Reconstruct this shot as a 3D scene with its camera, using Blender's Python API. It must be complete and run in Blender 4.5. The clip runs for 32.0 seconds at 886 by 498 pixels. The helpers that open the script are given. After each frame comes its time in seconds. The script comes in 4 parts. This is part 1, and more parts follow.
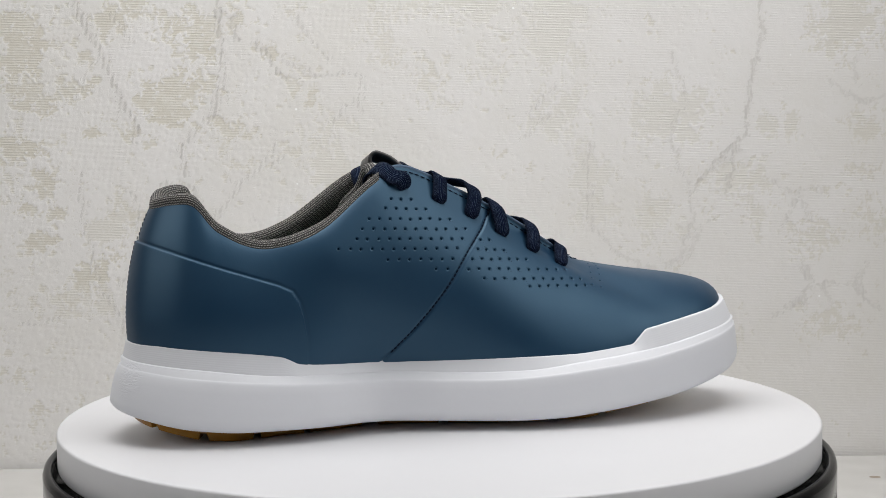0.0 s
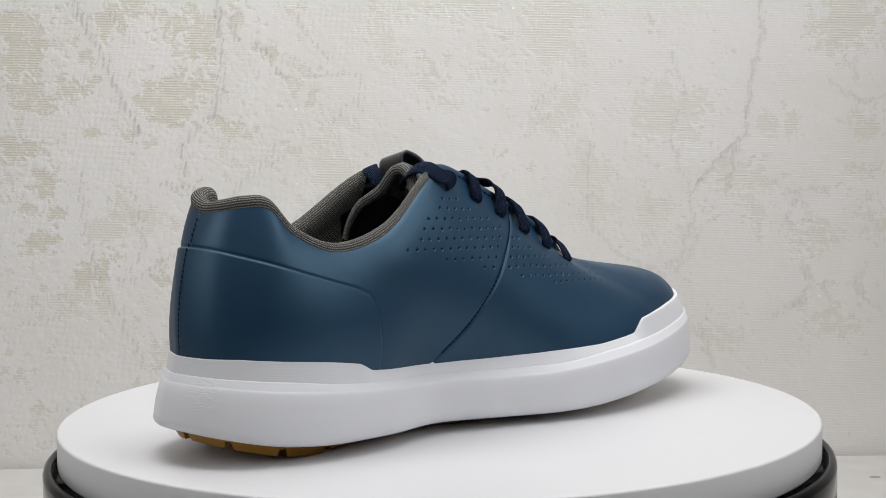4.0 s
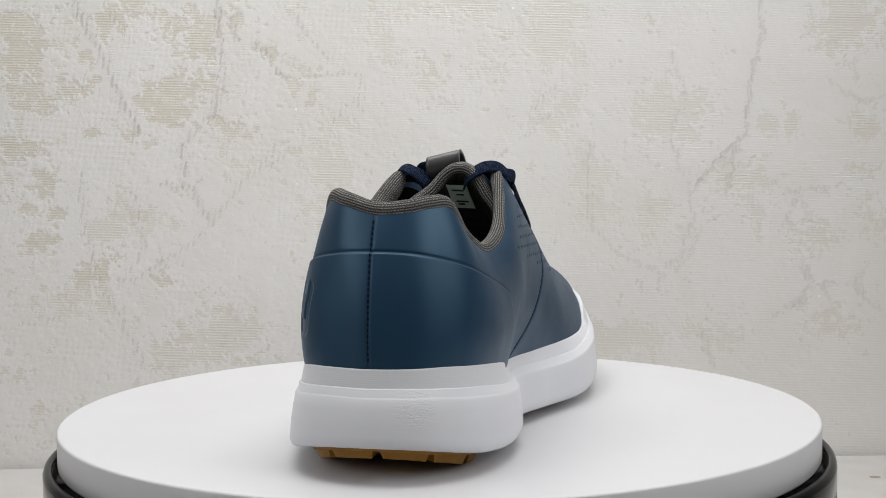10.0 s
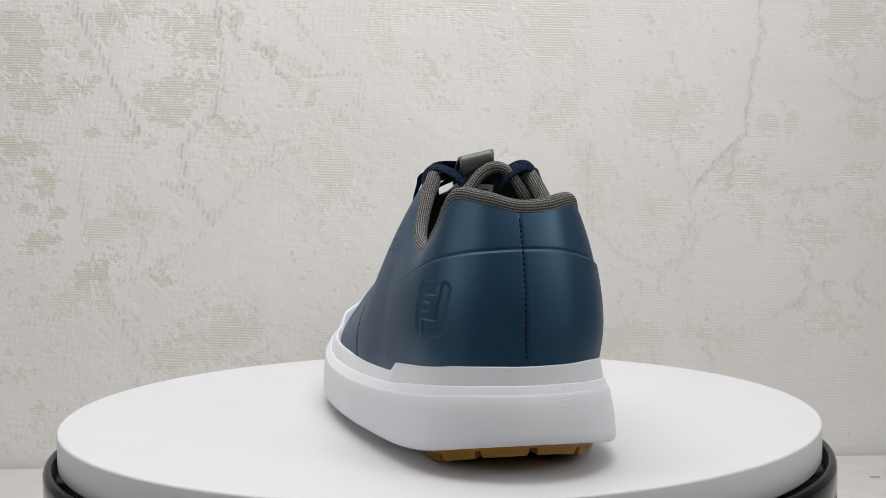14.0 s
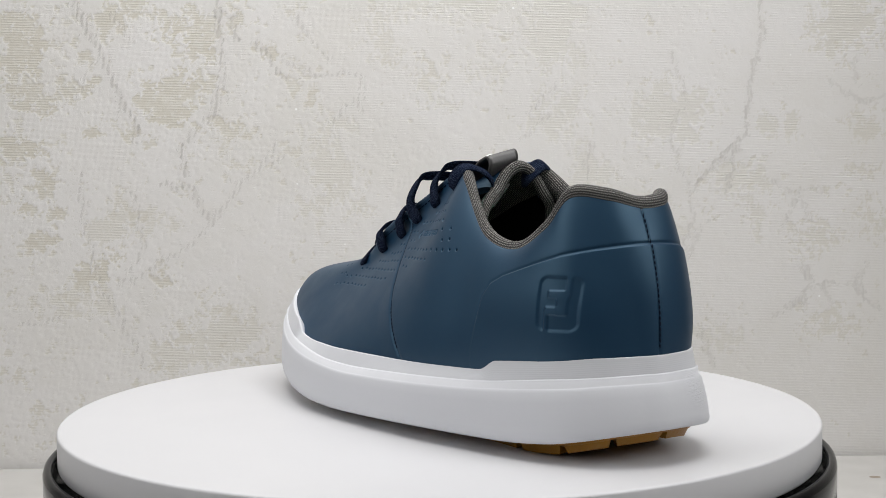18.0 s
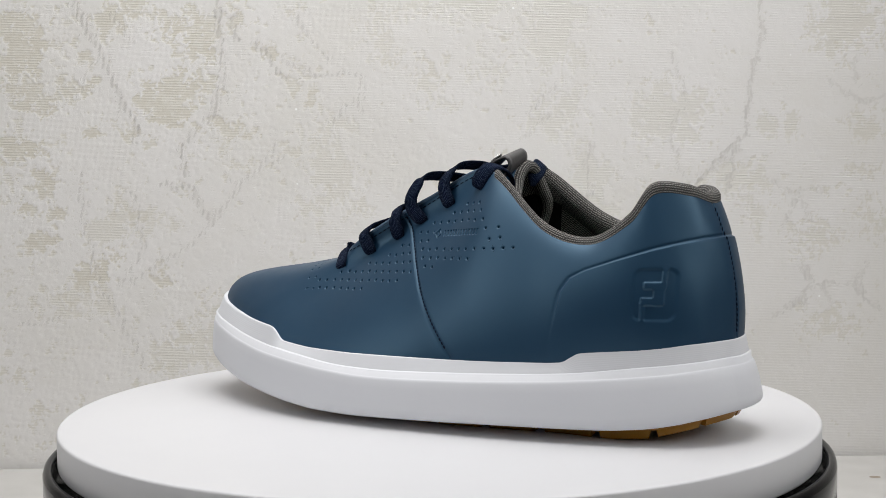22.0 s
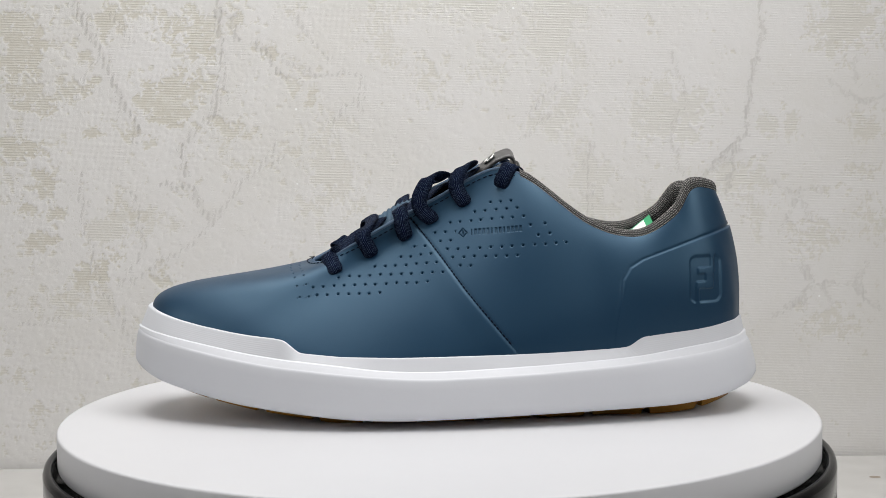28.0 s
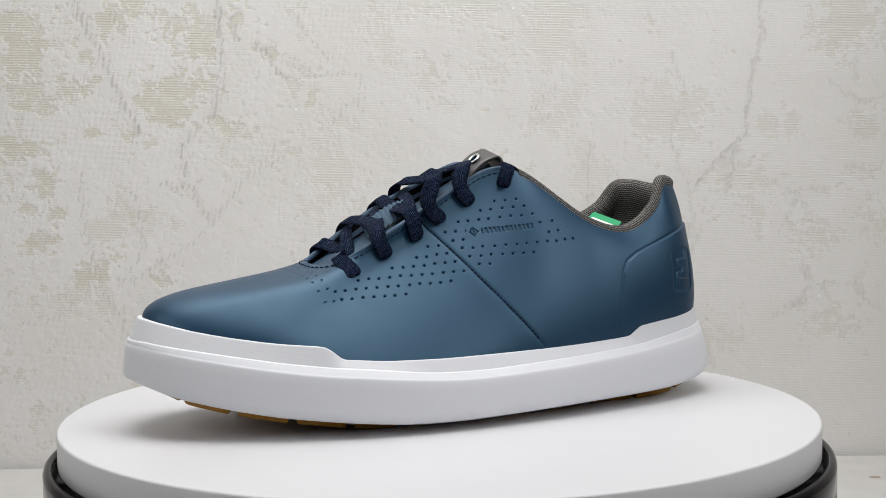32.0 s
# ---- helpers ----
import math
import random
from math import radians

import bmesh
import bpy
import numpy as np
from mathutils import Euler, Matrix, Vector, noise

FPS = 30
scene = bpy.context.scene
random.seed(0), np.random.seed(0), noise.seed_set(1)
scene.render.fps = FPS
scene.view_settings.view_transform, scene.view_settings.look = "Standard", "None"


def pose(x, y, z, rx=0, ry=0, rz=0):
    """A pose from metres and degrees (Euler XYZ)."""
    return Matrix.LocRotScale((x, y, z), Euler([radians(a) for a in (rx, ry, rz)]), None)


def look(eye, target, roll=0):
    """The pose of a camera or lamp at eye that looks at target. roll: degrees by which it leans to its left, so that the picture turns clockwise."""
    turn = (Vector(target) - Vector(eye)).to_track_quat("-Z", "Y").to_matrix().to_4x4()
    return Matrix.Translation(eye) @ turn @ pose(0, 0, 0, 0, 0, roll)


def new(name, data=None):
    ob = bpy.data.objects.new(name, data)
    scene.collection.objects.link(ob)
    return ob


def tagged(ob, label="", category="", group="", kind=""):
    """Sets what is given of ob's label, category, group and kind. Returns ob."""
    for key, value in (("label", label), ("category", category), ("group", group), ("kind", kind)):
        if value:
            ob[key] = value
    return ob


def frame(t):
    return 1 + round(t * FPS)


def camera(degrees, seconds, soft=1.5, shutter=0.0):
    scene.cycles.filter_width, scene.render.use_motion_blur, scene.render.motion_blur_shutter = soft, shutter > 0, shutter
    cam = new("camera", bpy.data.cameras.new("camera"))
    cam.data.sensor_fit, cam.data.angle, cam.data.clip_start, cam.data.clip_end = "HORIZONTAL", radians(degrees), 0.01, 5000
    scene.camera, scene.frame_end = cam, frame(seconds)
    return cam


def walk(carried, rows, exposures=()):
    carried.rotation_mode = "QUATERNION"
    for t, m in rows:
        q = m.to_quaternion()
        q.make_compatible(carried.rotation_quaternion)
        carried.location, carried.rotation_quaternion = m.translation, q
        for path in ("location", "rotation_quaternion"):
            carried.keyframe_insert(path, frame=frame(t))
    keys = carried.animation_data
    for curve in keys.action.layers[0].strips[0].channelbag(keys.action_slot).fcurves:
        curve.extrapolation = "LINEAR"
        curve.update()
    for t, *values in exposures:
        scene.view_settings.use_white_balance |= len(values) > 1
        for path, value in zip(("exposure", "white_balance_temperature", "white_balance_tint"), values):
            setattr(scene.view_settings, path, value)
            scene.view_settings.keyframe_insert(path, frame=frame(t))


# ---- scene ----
# camera: stands still in front of the turntable
cam = camera(35.274, 32.0, soft=0.5)
EYE = (-0.00556, -0.66388, 0.12565)
AIM = (0.00679, 0.33339, 0.05283)
walk(cam, [(0.0, look(EYE, AIM, -0.742)), (32.0, look(EYE, AIM, -0.742))])


def turn_angle(t):
    """Degrees by which the platform has turned at t seconds."""
    return math.degrees(0.018524 + 1.634720 * (t - 16.0) / 16.0)


# ---- light ----
world = bpy.data.worlds.new("world")
scene.world = world
world.use_nodes = True
world.node_tree.nodes["Background"].inputs["Color"].default_value = (0.95, 0.97, 1.0, 1)
world.node_tree.nodes["Background"].inputs["Strength"].default_value = 0.01


def softbox(name, eye, target, w, h, power, colour, spread):
    """A rectangular studio lamp with a grid that narrows its light to spread degrees."""
    lamp = bpy.data.lights.new(name, "AREA")
    lamp.shape, lamp.size, lamp.size_y, lamp.energy, lamp.color = "RECTANGLE", w, h, power, colour
    lamp.spread = math.radians(spread)
    ob = new(name, lamp)
    ob.matrix_world = look(eye, target)
    return ob


softbox("overhead_lamp", (-0.02, -0.01, 0.72), (-0.01, 0.03, 0.0), 0.80, 0.46, 5.2, (1.0, 0.99, 0.985), 165)
# added unseen fill that brightens the upright faces towards the camera
softbox("front_fill", (0.0, -0.85, 0.45), (0.0, 0.0, 0.02), 0.90, 0.40, 0.22, (1.0, 0.995, 0.99), 110)
softbox("right_lamp", (0.66, -0.36, 0.50), (0.0, -0.03, 0.05), 0.60, 0.60, 0.50, (1.0, 0.995, 0.99), 60)
softbox("left_lamp", (-0.72, -0.32, 0.44), (0.0, -0.03, 0.05), 0.60, 0.60, 0.36, (1.0, 0.995, 0.99), 60)
scene.view_settings.exposure = 0.165


# ---- materials ----
def nodes_of(name):
    m = bpy.data.materials.new(name)
    m.use_nodes = True
    nt = m.node_tree
    return m, nt, nt.nodes["Principled BSDF"]


def node(nt, kind, **kw):
    n = nt.nodes.new(kind)
    for k, v in kw.items():
        n.inputs[k.replace("_", " ")].default_value = v
    return n


def coords(nt, scale=(1, 1, 1)):
    tc = nt.nodes.new("ShaderNodeTexCoord")
    mp = nt.nodes.new("ShaderNodeMapping")
    mp.inputs["Scale"].default_value = scale
    nt.links.new(tc.outputs["Object"], mp.inputs["Vector"])
    return mp.outputs["Vector"]


def mix(nt, fac, a, b):
    n = nt.nodes.new("ShaderNodeMix")
    n.data_type = "RGBA"
    for sock, val in ((n.inputs[0], fac), (n.inputs[6], a), (n.inputs[7], b)):
        if hasattr(val, "links"):
            nt.links.new(val, sock)
        else:
            sock.default_value = val
    return n.outputs[2]


def ramp(nt, src, lo, hi, smooth=True):
    n = nt.nodes.new("ShaderNodeMapRange")
    n.interpolation_type = "SMOOTHSTEP" if smooth else "LINEAR"
    n.inputs["From Min"].default_value, n.inputs["From Max"].default_value = lo, hi
    nt.links.new(src, n.inputs["Value"])
    return n.outputs["Result"]


def maths(nt, op, a, b=0.0):
    n = nt.nodes.new("ShaderNodeMath")
    n.operation = op
    for sock, val in ((n.inputs[0], a), (n.inputs[1], b)):
        if hasattr(val, "links"):
            nt.links.new(val, sock)
        else:
            sock.default_value = val
    return n.outputs[0]


def noise_tex(nt, vec, scale, detail=4.0, rough=0.5, distort=0.0):
    n = node(nt, "ShaderNodeTexNoise", Scale=scale, Detail=detail, Roughness=rough, Distortion=distort)
    nt.links.new(vec, n.inputs["Vector"])
    return n.outputs["Fac"]


def bump(nt, bsdf, height, dist, strength=1.0, below=None):
    n = node(nt, "ShaderNodeBump", Distance=dist, Strength=strength)
    nt.links.new(height, n.inputs["Height"])
    if below is not None:
        nt.links.new(below, n.inputs["Normal"])
    nt.links.new(n.outputs["Normal"], bsdf.inputs["Normal"])
    return n.outputs["Normal"]


def grained(name, a, b, scale, rough, relief=0.0, relief_scale=900.0, spec=0.5, metallic=0.0, rough_var=0.08):
    """A surface of two close tones with a fine grain."""
    m, nt, p = nodes_of(name)
    v = coords(nt)
    big = noise_tex(nt, v, scale, 4.0)
    fine = noise_tex(nt, v, relief_scale, 3.0)
    nt.links.new(mix(nt, big, (*a, 1), (*b, 1)), p.inputs["Base Color"])
    r = nt.nodes.new("ShaderNodeMapRange")
    r.inputs["To Min"].default_value, r.inputs["To Max"].default_value = rough - rough_var, rough + rough_var
    nt.links.new(noise_tex(nt, v, scale * 4.0, 3.0), r.inputs["Value"])
    nt.links.new(r.outputs["Result"], p.inputs["Roughness"])
    p.inputs["Metallic"].default_value = metallic
    p.inputs["Specular IOR Level"].default_value = spec
    if relief:
        bump(nt, p, fine, relief)
    return m


BLUE = grained("blue_leather", (0.0009, 0.0172, 0.0455), (0.0014, 0.0208, 0.0530), 22.0, 0.47, 0.00002, 1500.0, 0.85)
BLUE.node_tree.nodes["Principled BSDF"].inputs["Specular Tint"].default_value = (0.46, 0.765, 1.0, 1)
NAVY_EDGE = grained("blue_edge_binding", (0.034, 0.072, 0.125), (0.052, 0.095, 0.155), 300.0, 0.7, 0.0002, 1800.0)
KEEPER = grained("pale_blue_webbing", (0.022, 0.060, 0.100), (0.032, 0.075, 0.125), 300.0, 0.7, 0.0002, 1800.0)
WHITE_RUBBER = grained("white_rubber", (0.605, 0.613, 0.642), (0.63, 0.638, 0.667), 30.0, 0.5, 0.00002, 500.0, 0.4)
AMBER = grained("amber_rubber", (0.25, 0.108, 0.005), (0.32, 0.145, 0.008), 60.0, 0.42, 0.0001, 600.0, 0.5)
# near black in place of the shade inside holes
HOLE_SHADE = grained("painted_hole_shade", (0.002, 0.009, 0.020), (0.003, 0.012, 0.026), 200.0, 0.8, 0.0, 900.0, 0.0)
THREAD = grained("navy_thread", (0.002, 0.006, 0.016), (0.004, 0.010, 0.026), 500.0, 0.8, 0.0, 900.0, 0.12)
TAB_GREY = grained("grey_tab_leather", (0.030, 0.029, 0.030), (0.042, 0.040, 0.040), 90.0, 0.42, 0.00008, 900.0, 0.7)
STEEL = grained("steel_ring", (0.55, 0.55, 0.53), (0.65, 0.65, 0.63), 300.0, 0.28, 0.0, 900.0, 0.5, 1.0, 0.05)
PAPER = grained("white_label", (0.78, 0.79, 0.76), (0.82, 0.83, 0.80), 80.0, 0.6)
GREEN = grained("green_print", (0.005, 0.30, 0.11), (0.01, 0.34, 0.13), 80.0, 0.5)
LABEL_GREY = grained("pale_print_label", (0.70, 0.72, 0.71), (0.76, 0.78, 0.77), 120.0, 0.5)
INK = grained("dark_ink", (0.02, 0.025, 0.03), (0.03, 0.035, 0.04), 120.0, 0.5)
# fabric deep in the shoe; its black paints the shade there
INSIDE_SHADE = grained("shade_black_inner_fabric", (0.003, 0.003, 0.004), (0.006, 0.006, 0.007), 300.0, 0.9, 0.0002, 1500.0, 0.05)
WHITE_TOP = grained("white_platform_acrylic", (0.565, 0.565, 0.58), (0.585, 0.585, 0.60), 6.0, 0.40, 0.0, 900.0, 0.4)
BLACK_GLOSS = grained("black_plastic", (0.004, 0.004, 0.0045), (0.007, 0.007, 0.008), 40.0, 0.10, 0.0, 900.0, 0.06, 0.0, 0.03)
TABLE = grained("pale_table_top", (0.44, 0.43, 0.41), (0.56, 0.55, 0.53), 40.0, 0.5, 0.0001, 300.0)
STAIN = grained("brown_stain", (0.25, 0.21, 0.16), (0.33, 0.28, 0.22), 300.0, 0.6)
ROOM = grained("unseen_room_dark", (0.09, 0.09, 0.09), (0.11, 0.11, 0.11), 3.0, 0.8)


def weave_material(name, dark, light, along, across, depth, rough=0.9, wildness=0.9):
    """Knitted fabric in two tones; the stitches run along the mesh's own layout."""
    m, nt, p = nodes_of(name)
    tc = nt.nodes.new("ShaderNodeTexCoord")
    mp = nt.nodes.new("ShaderNodeMapping")
    nt.links.new(tc.outputs["UV"], mp.inputs["Vector"])
    mp.inputs["Scale"].default_value = (1.0 / along, 1.0 / across, 1.0)
    sep = nt.nodes.new("ShaderNodeSeparateXYZ")
    nt.links.new(mp.outputs["Vector"], sep.inputs[0])
    row = maths(nt, "FLOOR", sep.outputs["Y"])
    odd = maths(nt, "MULTIPLY", maths(nt, "MODULO", row, 2.0), 0.5)
    fy = maths(nt, "FRACT", sep.outputs["Y"])
    # the stitches of each row slant the other way than those of the next
    slant = maths(nt, "MULTIPLY", maths(nt, "SUBTRACT", fy, 0.5), maths(nt, "SUBTRACT", 0.9, maths(nt, "MULTIPLY", odd, 3.6)))
    wild = maths(nt, "MULTIPLY", noise_tex(nt, coords(nt), 420.0, 3.0), wildness)
    fx = maths(nt, "FRACT", maths(nt, "ADD", maths(nt, "ADD", sep.outputs["X"], odd), maths(nt, "ADD", slant, wild)))
    dx = maths(nt, "ABSOLUTE", maths(nt, "SUBTRACT", fx, 0.5))
    dy = maths(nt, "ABSOLUTE", maths(nt, "SUBTRACT", fy, 0.5))
    d = maths(nt, "SQRT", maths(nt, "ADD", maths(nt, "MULTIPLY", dx, dx), maths(nt, "MULTIPLY", maths(nt, "MULTIPLY", dy, dy), 1.6)))
    knot = ramp(nt, d, 0.47, 0.24)
    grain = noise_tex(nt, coords(nt), 1400.0, 3.0)
    tone = mix(nt, maths(nt, "MULTIPLY", knot, maths(nt, "ADD", grain, 0.25)), (*dark, 1), (*light, 1))
    nt.links.new(tone, p.inputs["Base Color"])
    p.inputs["Roughness"].default_value = rough
    bump(nt, p, maths(nt, "ADD", knot, maths(nt, "MULTIPLY", grain, 0.3)), depth)
    return m


MESH_GREY = weave_material("grey_mesh_fabric", (0.026, 0.026, 0.025), (0.38, 0.37, 0.345), 0.0016, 0.00112, 0.0007, 0.9, 1.2)
ROLL_GREY = weave_material("grey_braided_edge", (0.030, 0.029, 0.028), (0.37, 0.358, 0.335), 0.0011, 0.00105, 0.0009, 0.9, 2.4)


def lace_material():
    """Navy braid with light flecks in rows across the lace."""
    m, nt, p = nodes_of("navy_lace_braid")
    tc = nt.nodes.new("ShaderNodeTexCoord")
    sep = nt.nodes.new("ShaderNodeSeparateXYZ")
    nt.links.new(tc.outputs["UV"], sep.inputs[0])
    u = maths(nt, "MULTIPLY", sep.outputs["X"], 1.0 / 0.00075)
    v = maths(nt, "MULTIPLY", sep.outputs["Y"], 1.0 / 0.00038)
    odd = maths(nt, "MULTIPLY", maths(nt, "MODULO", maths(nt, "FLOOR", v), 2.0), 0.5)
    fx = maths(nt, "ABSOLUTE", maths(nt, "SUBTRACT", maths(nt, "FRACT", maths(nt, "ADD", u, odd)), 0.5))
    fy = maths(nt, "ABSOLUTE", maths(nt, "SUBTRACT", maths(nt, "FRACT", v), 0.5))
    n = noise_tex(nt, coords(nt), 700.0, 3.0)
    fleck = maths(nt, "MULTIPLY", maths(nt, "MULTIPLY", ramp(nt, fx, 0.46, 0.30), ramp(nt, fy, 0.20, 0.08)), ramp(nt, n, 0.30, 0.55))
    base = mix(nt, n, (0.0009, 0.0038, 0.0155, 1), (0.0019, 0.0075, 0.0290, 1))
    col = mix(nt, maths(nt, "MULTIPLY", fleck, 0.7), base, (0.085, 0.12, 0.185, 1))
    nt.links.new(col, p.inputs["Base Color"])
    p.inputs["Roughness"].default_value = 0.8
    p.inputs["Specular IOR Level"].default_value = 0.06
    rib = maths(nt, "ADD", maths(nt, "MULTIPLY", fy, -1.0), maths(nt, "MULTIPLY", fleck, 0.5))
    bump(nt, p, rib, 0.0005)
    return m


LACE = lace_material()


def wallpaper_material():
    """Embossed wallpaper: a pale plaster-like coat over finely combed canvas; coat, stain, vein and comb are laid out on the mesh."""
    m, nt, p = nodes_of("embossed_wallpaper")
    v = coords(nt)

    def laid(key):
        n = nt.nodes.new("ShaderNodeAttribute")
        n.attribute_name = key
        return n.outputs["Fac"]

    coat, stain, vein, comb, canvas = (laid(key) for key in ("coat", "stain", "vein", "comb", "canvas"))
    wave = node(nt, "ShaderNodeTexWave", Scale=290.0, Distortion=1.5, Detail=3.0)
    wave.inputs["Detail Scale"].default_value = 0.5
    wave.bands_direction = "Z"
    nt.links.new(v, wave.inputs["Vector"])
    upright = node(nt, "ShaderNodeTexWave", Scale=390.0, Distortion=2.4, Detail=3.0)
    upright.inputs["Detail Scale"].default_value = 0.4
    upright.bands_direction = "X"
    nt.links.new(v, upright.inputs["Vector"])
    streak = ramp(nt, noise_tex(nt, coords(nt, (1.0, 1.0, 18.0)), 42.0, 5.0, 0.65), 0.34, 0.66)
    broken = ramp(nt, noise_tex(nt, coords(nt, (1.0, 1.0, 3.0)), 60.0, 5.0, 0.7), 0.30, 0.62)
    lines = maths(nt, "MULTIPLY", maths(nt, "ADD", maths(nt, "MULTIPLY", wave.outputs["Fac"], 1.0), maths(nt, "MULTIPLY", streak, 0.3)), maths(nt, "MULTIPLY", comb, broken))
    weft = node(nt, "ShaderNodeTexWave", Scale=390.0, Distortion=2.0, Detail=3.0)
    weft.bands_direction = "Z"
    nt.links.new(v, weft.inputs["Vector"])
    cross = maths(nt, "MULTIPLY", maths(nt, "ADD", weft.outputs["Fac"], upright.outputs["Fac"]), canvas)
    ropes = maths(nt, "MULTIPLY", upright.outputs["Fac"], vein)
    cloud = noise_tex(nt, v, 7.0, 9.0, 0.68, 0.5)
    tone = mix(nt, ramp(nt, cloud, 0.36, 0.66), (0.785, 0.770, 0.752, 1), (0.745, 0.727, 0.692, 1))
    bare = mix(nt, stain, (0.715, 0.696, 0.642, 1), (0.650, 0.618, 0.540, 1))
    tone = mix(nt, coat, bare, tone)
    tone = mix(nt, maths(nt, "MULTIPLY", vein, 0.50), tone, (0.62, 0.60, 0.565, 1))
    tone = mix(nt, maths(nt, "MULTIPLY", lines, 0.22), tone, (0.80, 0.785, 0.74, 1))
    fleck = noise_tex(nt, v, 480.0, 5.0, 0.72)
    tone = mix(nt, maths(nt, "MULTIPLY", ramp(nt, fleck, 0.50, 0.76), 0.25), tone, (0.84, 0.825, 0.80, 1))
    # sparkling glints, painted as scattered white dots in the base colour
    cell = node(nt, "ShaderNodeTexVoronoi", Scale=30.0)
    nt.links.new(v, cell.inputs["Vector"])
    painted_glint = ramp(nt, cell.outputs["Distance"], 0.032, 0.015)
    nt.links.new(mix(nt, painted_glint, tone, (0.95, 0.95, 0.93, 1)), p.inputs["Base Color"])
    nt.links.new(maths(nt, "SUBTRACT", 0.62, maths(nt, "MULTIPLY", coat, 0.12)), p.inputs["Roughness"])
    crumb = noise_tex(nt, v, 300.0, 6.0, 0.72)
    lump = noise_tex(nt, v, 85.0, 5.0, 0.65)
    h = maths(nt, "ADD", maths(nt, "MULTIPLY", crumb, 0.14), maths(nt, "MULTIPLY", lump, 0.12))
    h = maths(nt, "ADD", h, maths(nt, "ADD", maths(nt, "MULTIPLY", lines, 0.125), maths(nt, "ADD", maths(nt, "MULTIPLY", maths(nt, "MULTIPLY", cross, broken), 0.042), maths(nt, "MULTIPLY", ropes, 0.22))))
    bump(nt, p, h, 0.00075, 1.0)
    return m


WALLPAPER = wallpaper_material()
PLAIN_PAPER = grained("plain_wallpaper", (0.74, 0.72, 0.68), (0.77, 0.75, 0.72), 9.0, 0.6, 0.0003, 330.0)


# ---- helpers for meshes ----
def mesh_from(name, verts, faces, material, smooth=True, uvs=None):
    me = bpy.data.meshes.new(name)
    verts = np.asarray(verts, dtype=np.float32)
    faces = np.asarray(faces, dtype=np.int32)
    k = faces.shape[1]
    me.vertices.add(len(verts))
    me.vertices.foreach_set("co", verts.ravel())
    me.loops.add(faces.size)
    me.loops.foreach_set("vertex_index", faces.ravel())
    me.polygons.add(len(faces))
    me.polygons.foreach_set("loop_start", np.arange(0, faces.size, k, dtype=np.int32))
    me.polygons.foreach_set("loop_total", np.full(len(faces), k, dtype=np.int32))
    if uvs is not None:
        layer = me.uv_layers.new(name="UVMap")
        layer.data.foreach_set("uv", np.asarray(uvs, dtype=np.float32)[faces.ravel()].ravel())
    me.update(calc_edges=True)
    me.validate()
    me.polygons.foreach_set("use_smooth", np.full(len(me.polygons), smooth))
    me.materials.append(material)
    return me


def child(name, me, parent, label=""):
    ob = new(name, me)
    ob.parent = parent
    if label:
        tagged(ob, label)
    return ob


def part(name, bm, material, parent, label="", smooth=True):
    """Links a bmesh as one mesh object under a thing or a part."""
    me = bpy.data.meshes.new(name)
    bm.to_mesh(me)
    bm.free()
    for poly in me.polygons:
        poly.use_smooth = smooth
    me.materials.append(material)
    return child(name, me, parent, label)


def grid_faces(nr, nc, wrap=False, flip=False):
    """Quads of a grid of nr rows by nc columns; wrap joins the last column to the first."""
    r, c = np.meshgrid(np.arange(nr - 1), np.arange(nc if wrap else nc - 1), indexing="ij")
    c2 = (c + 1) % nc
    q = np.stack([r * nc + c, r * nc + c2, (r + 1) * nc + c2, (r + 1) * nc + c], -1).reshape(-1, 4)
    return q[:, ::-1] if flip else q


def lathe(name, profile, material, parent, seg=160, label=""):
    """A turned body from (radius, height) pairs, outside going up."""
    a = np.linspace(0, 2 * np.pi, seg, endpoint=False)
    v = np.array([[(r * math.cos(t), r * math.sin(t), z) for t in a] for r, z in profile]).reshape(-1, 3)
    return child(name, mesh_from(name, v, grid_faces(len(profile), seg, True), material), parent, label)


# ---- the room ----
WALL_Y, TABLE_Z = 0.27, -0.0865


def box(bm, x0, x1, y0, y1, z0, z1, bevel=0.0):
    made = bmesh.ops.create_cube(bm, size=1.0)
    for vert in made["verts"]:
        vert.co = (x0 + (vert.co.x + 0.5) * (x1 - x0), y0 + (vert.co.y + 0.5) * (y1 - y0), z0 + (vert.co.z + 0.5) * (z1 - z0))
    if bevel:
        edges = list({e for vert in made["verts"] for e in vert.link_edges})
        bmesh.ops.bevel(bm, geom=edges, offset=bevel, segments=3, affect="EDGES")


def slab(name, material, label, dims, kind="structure", category="", bevel=0.0):
    bm = bmesh.new()
    box(bm, *dims, bevel)
    ob = part(name, bm, material, None, label, smooth=False)
    tagged(ob, label, category or name.split("_")[0], "", kind)
    return ob


wall_back = slab("wall_back", PLAIN_PAPER, "pale embossed wallpaper with olive blotches on the wall", (-2.0, 2.0, WALL_Y, WALL_Y + 0.12, -0.9, 1.9))
# added room shell, out of view; its dark grey keeps fill light down
slab("wall_left", ROOM, "unseen side wall, dark grey to hold bounce light low", (-2.12, -2.0, -2.6, WALL_Y, -0.9, 1.9))
slab("wall_right", ROOM, "unseen side wall, dark grey to hold bounce light low", (2.0, 2.12, -2.6, WALL_Y, -0.9, 1.9))
slab("wall_front", ROOM, "unseen wall behind the camera, dark grey to hold bounce light low", (-2.12, 2.12, -2.72, -2.6, -0.9, 1.9))
slab("floor", ROOM, "unseen floor of the room, dark grey to hold bounce light low", (-2.12, 2.12, -2.72, WALL_Y + 0.12, -1.0, -0.9))
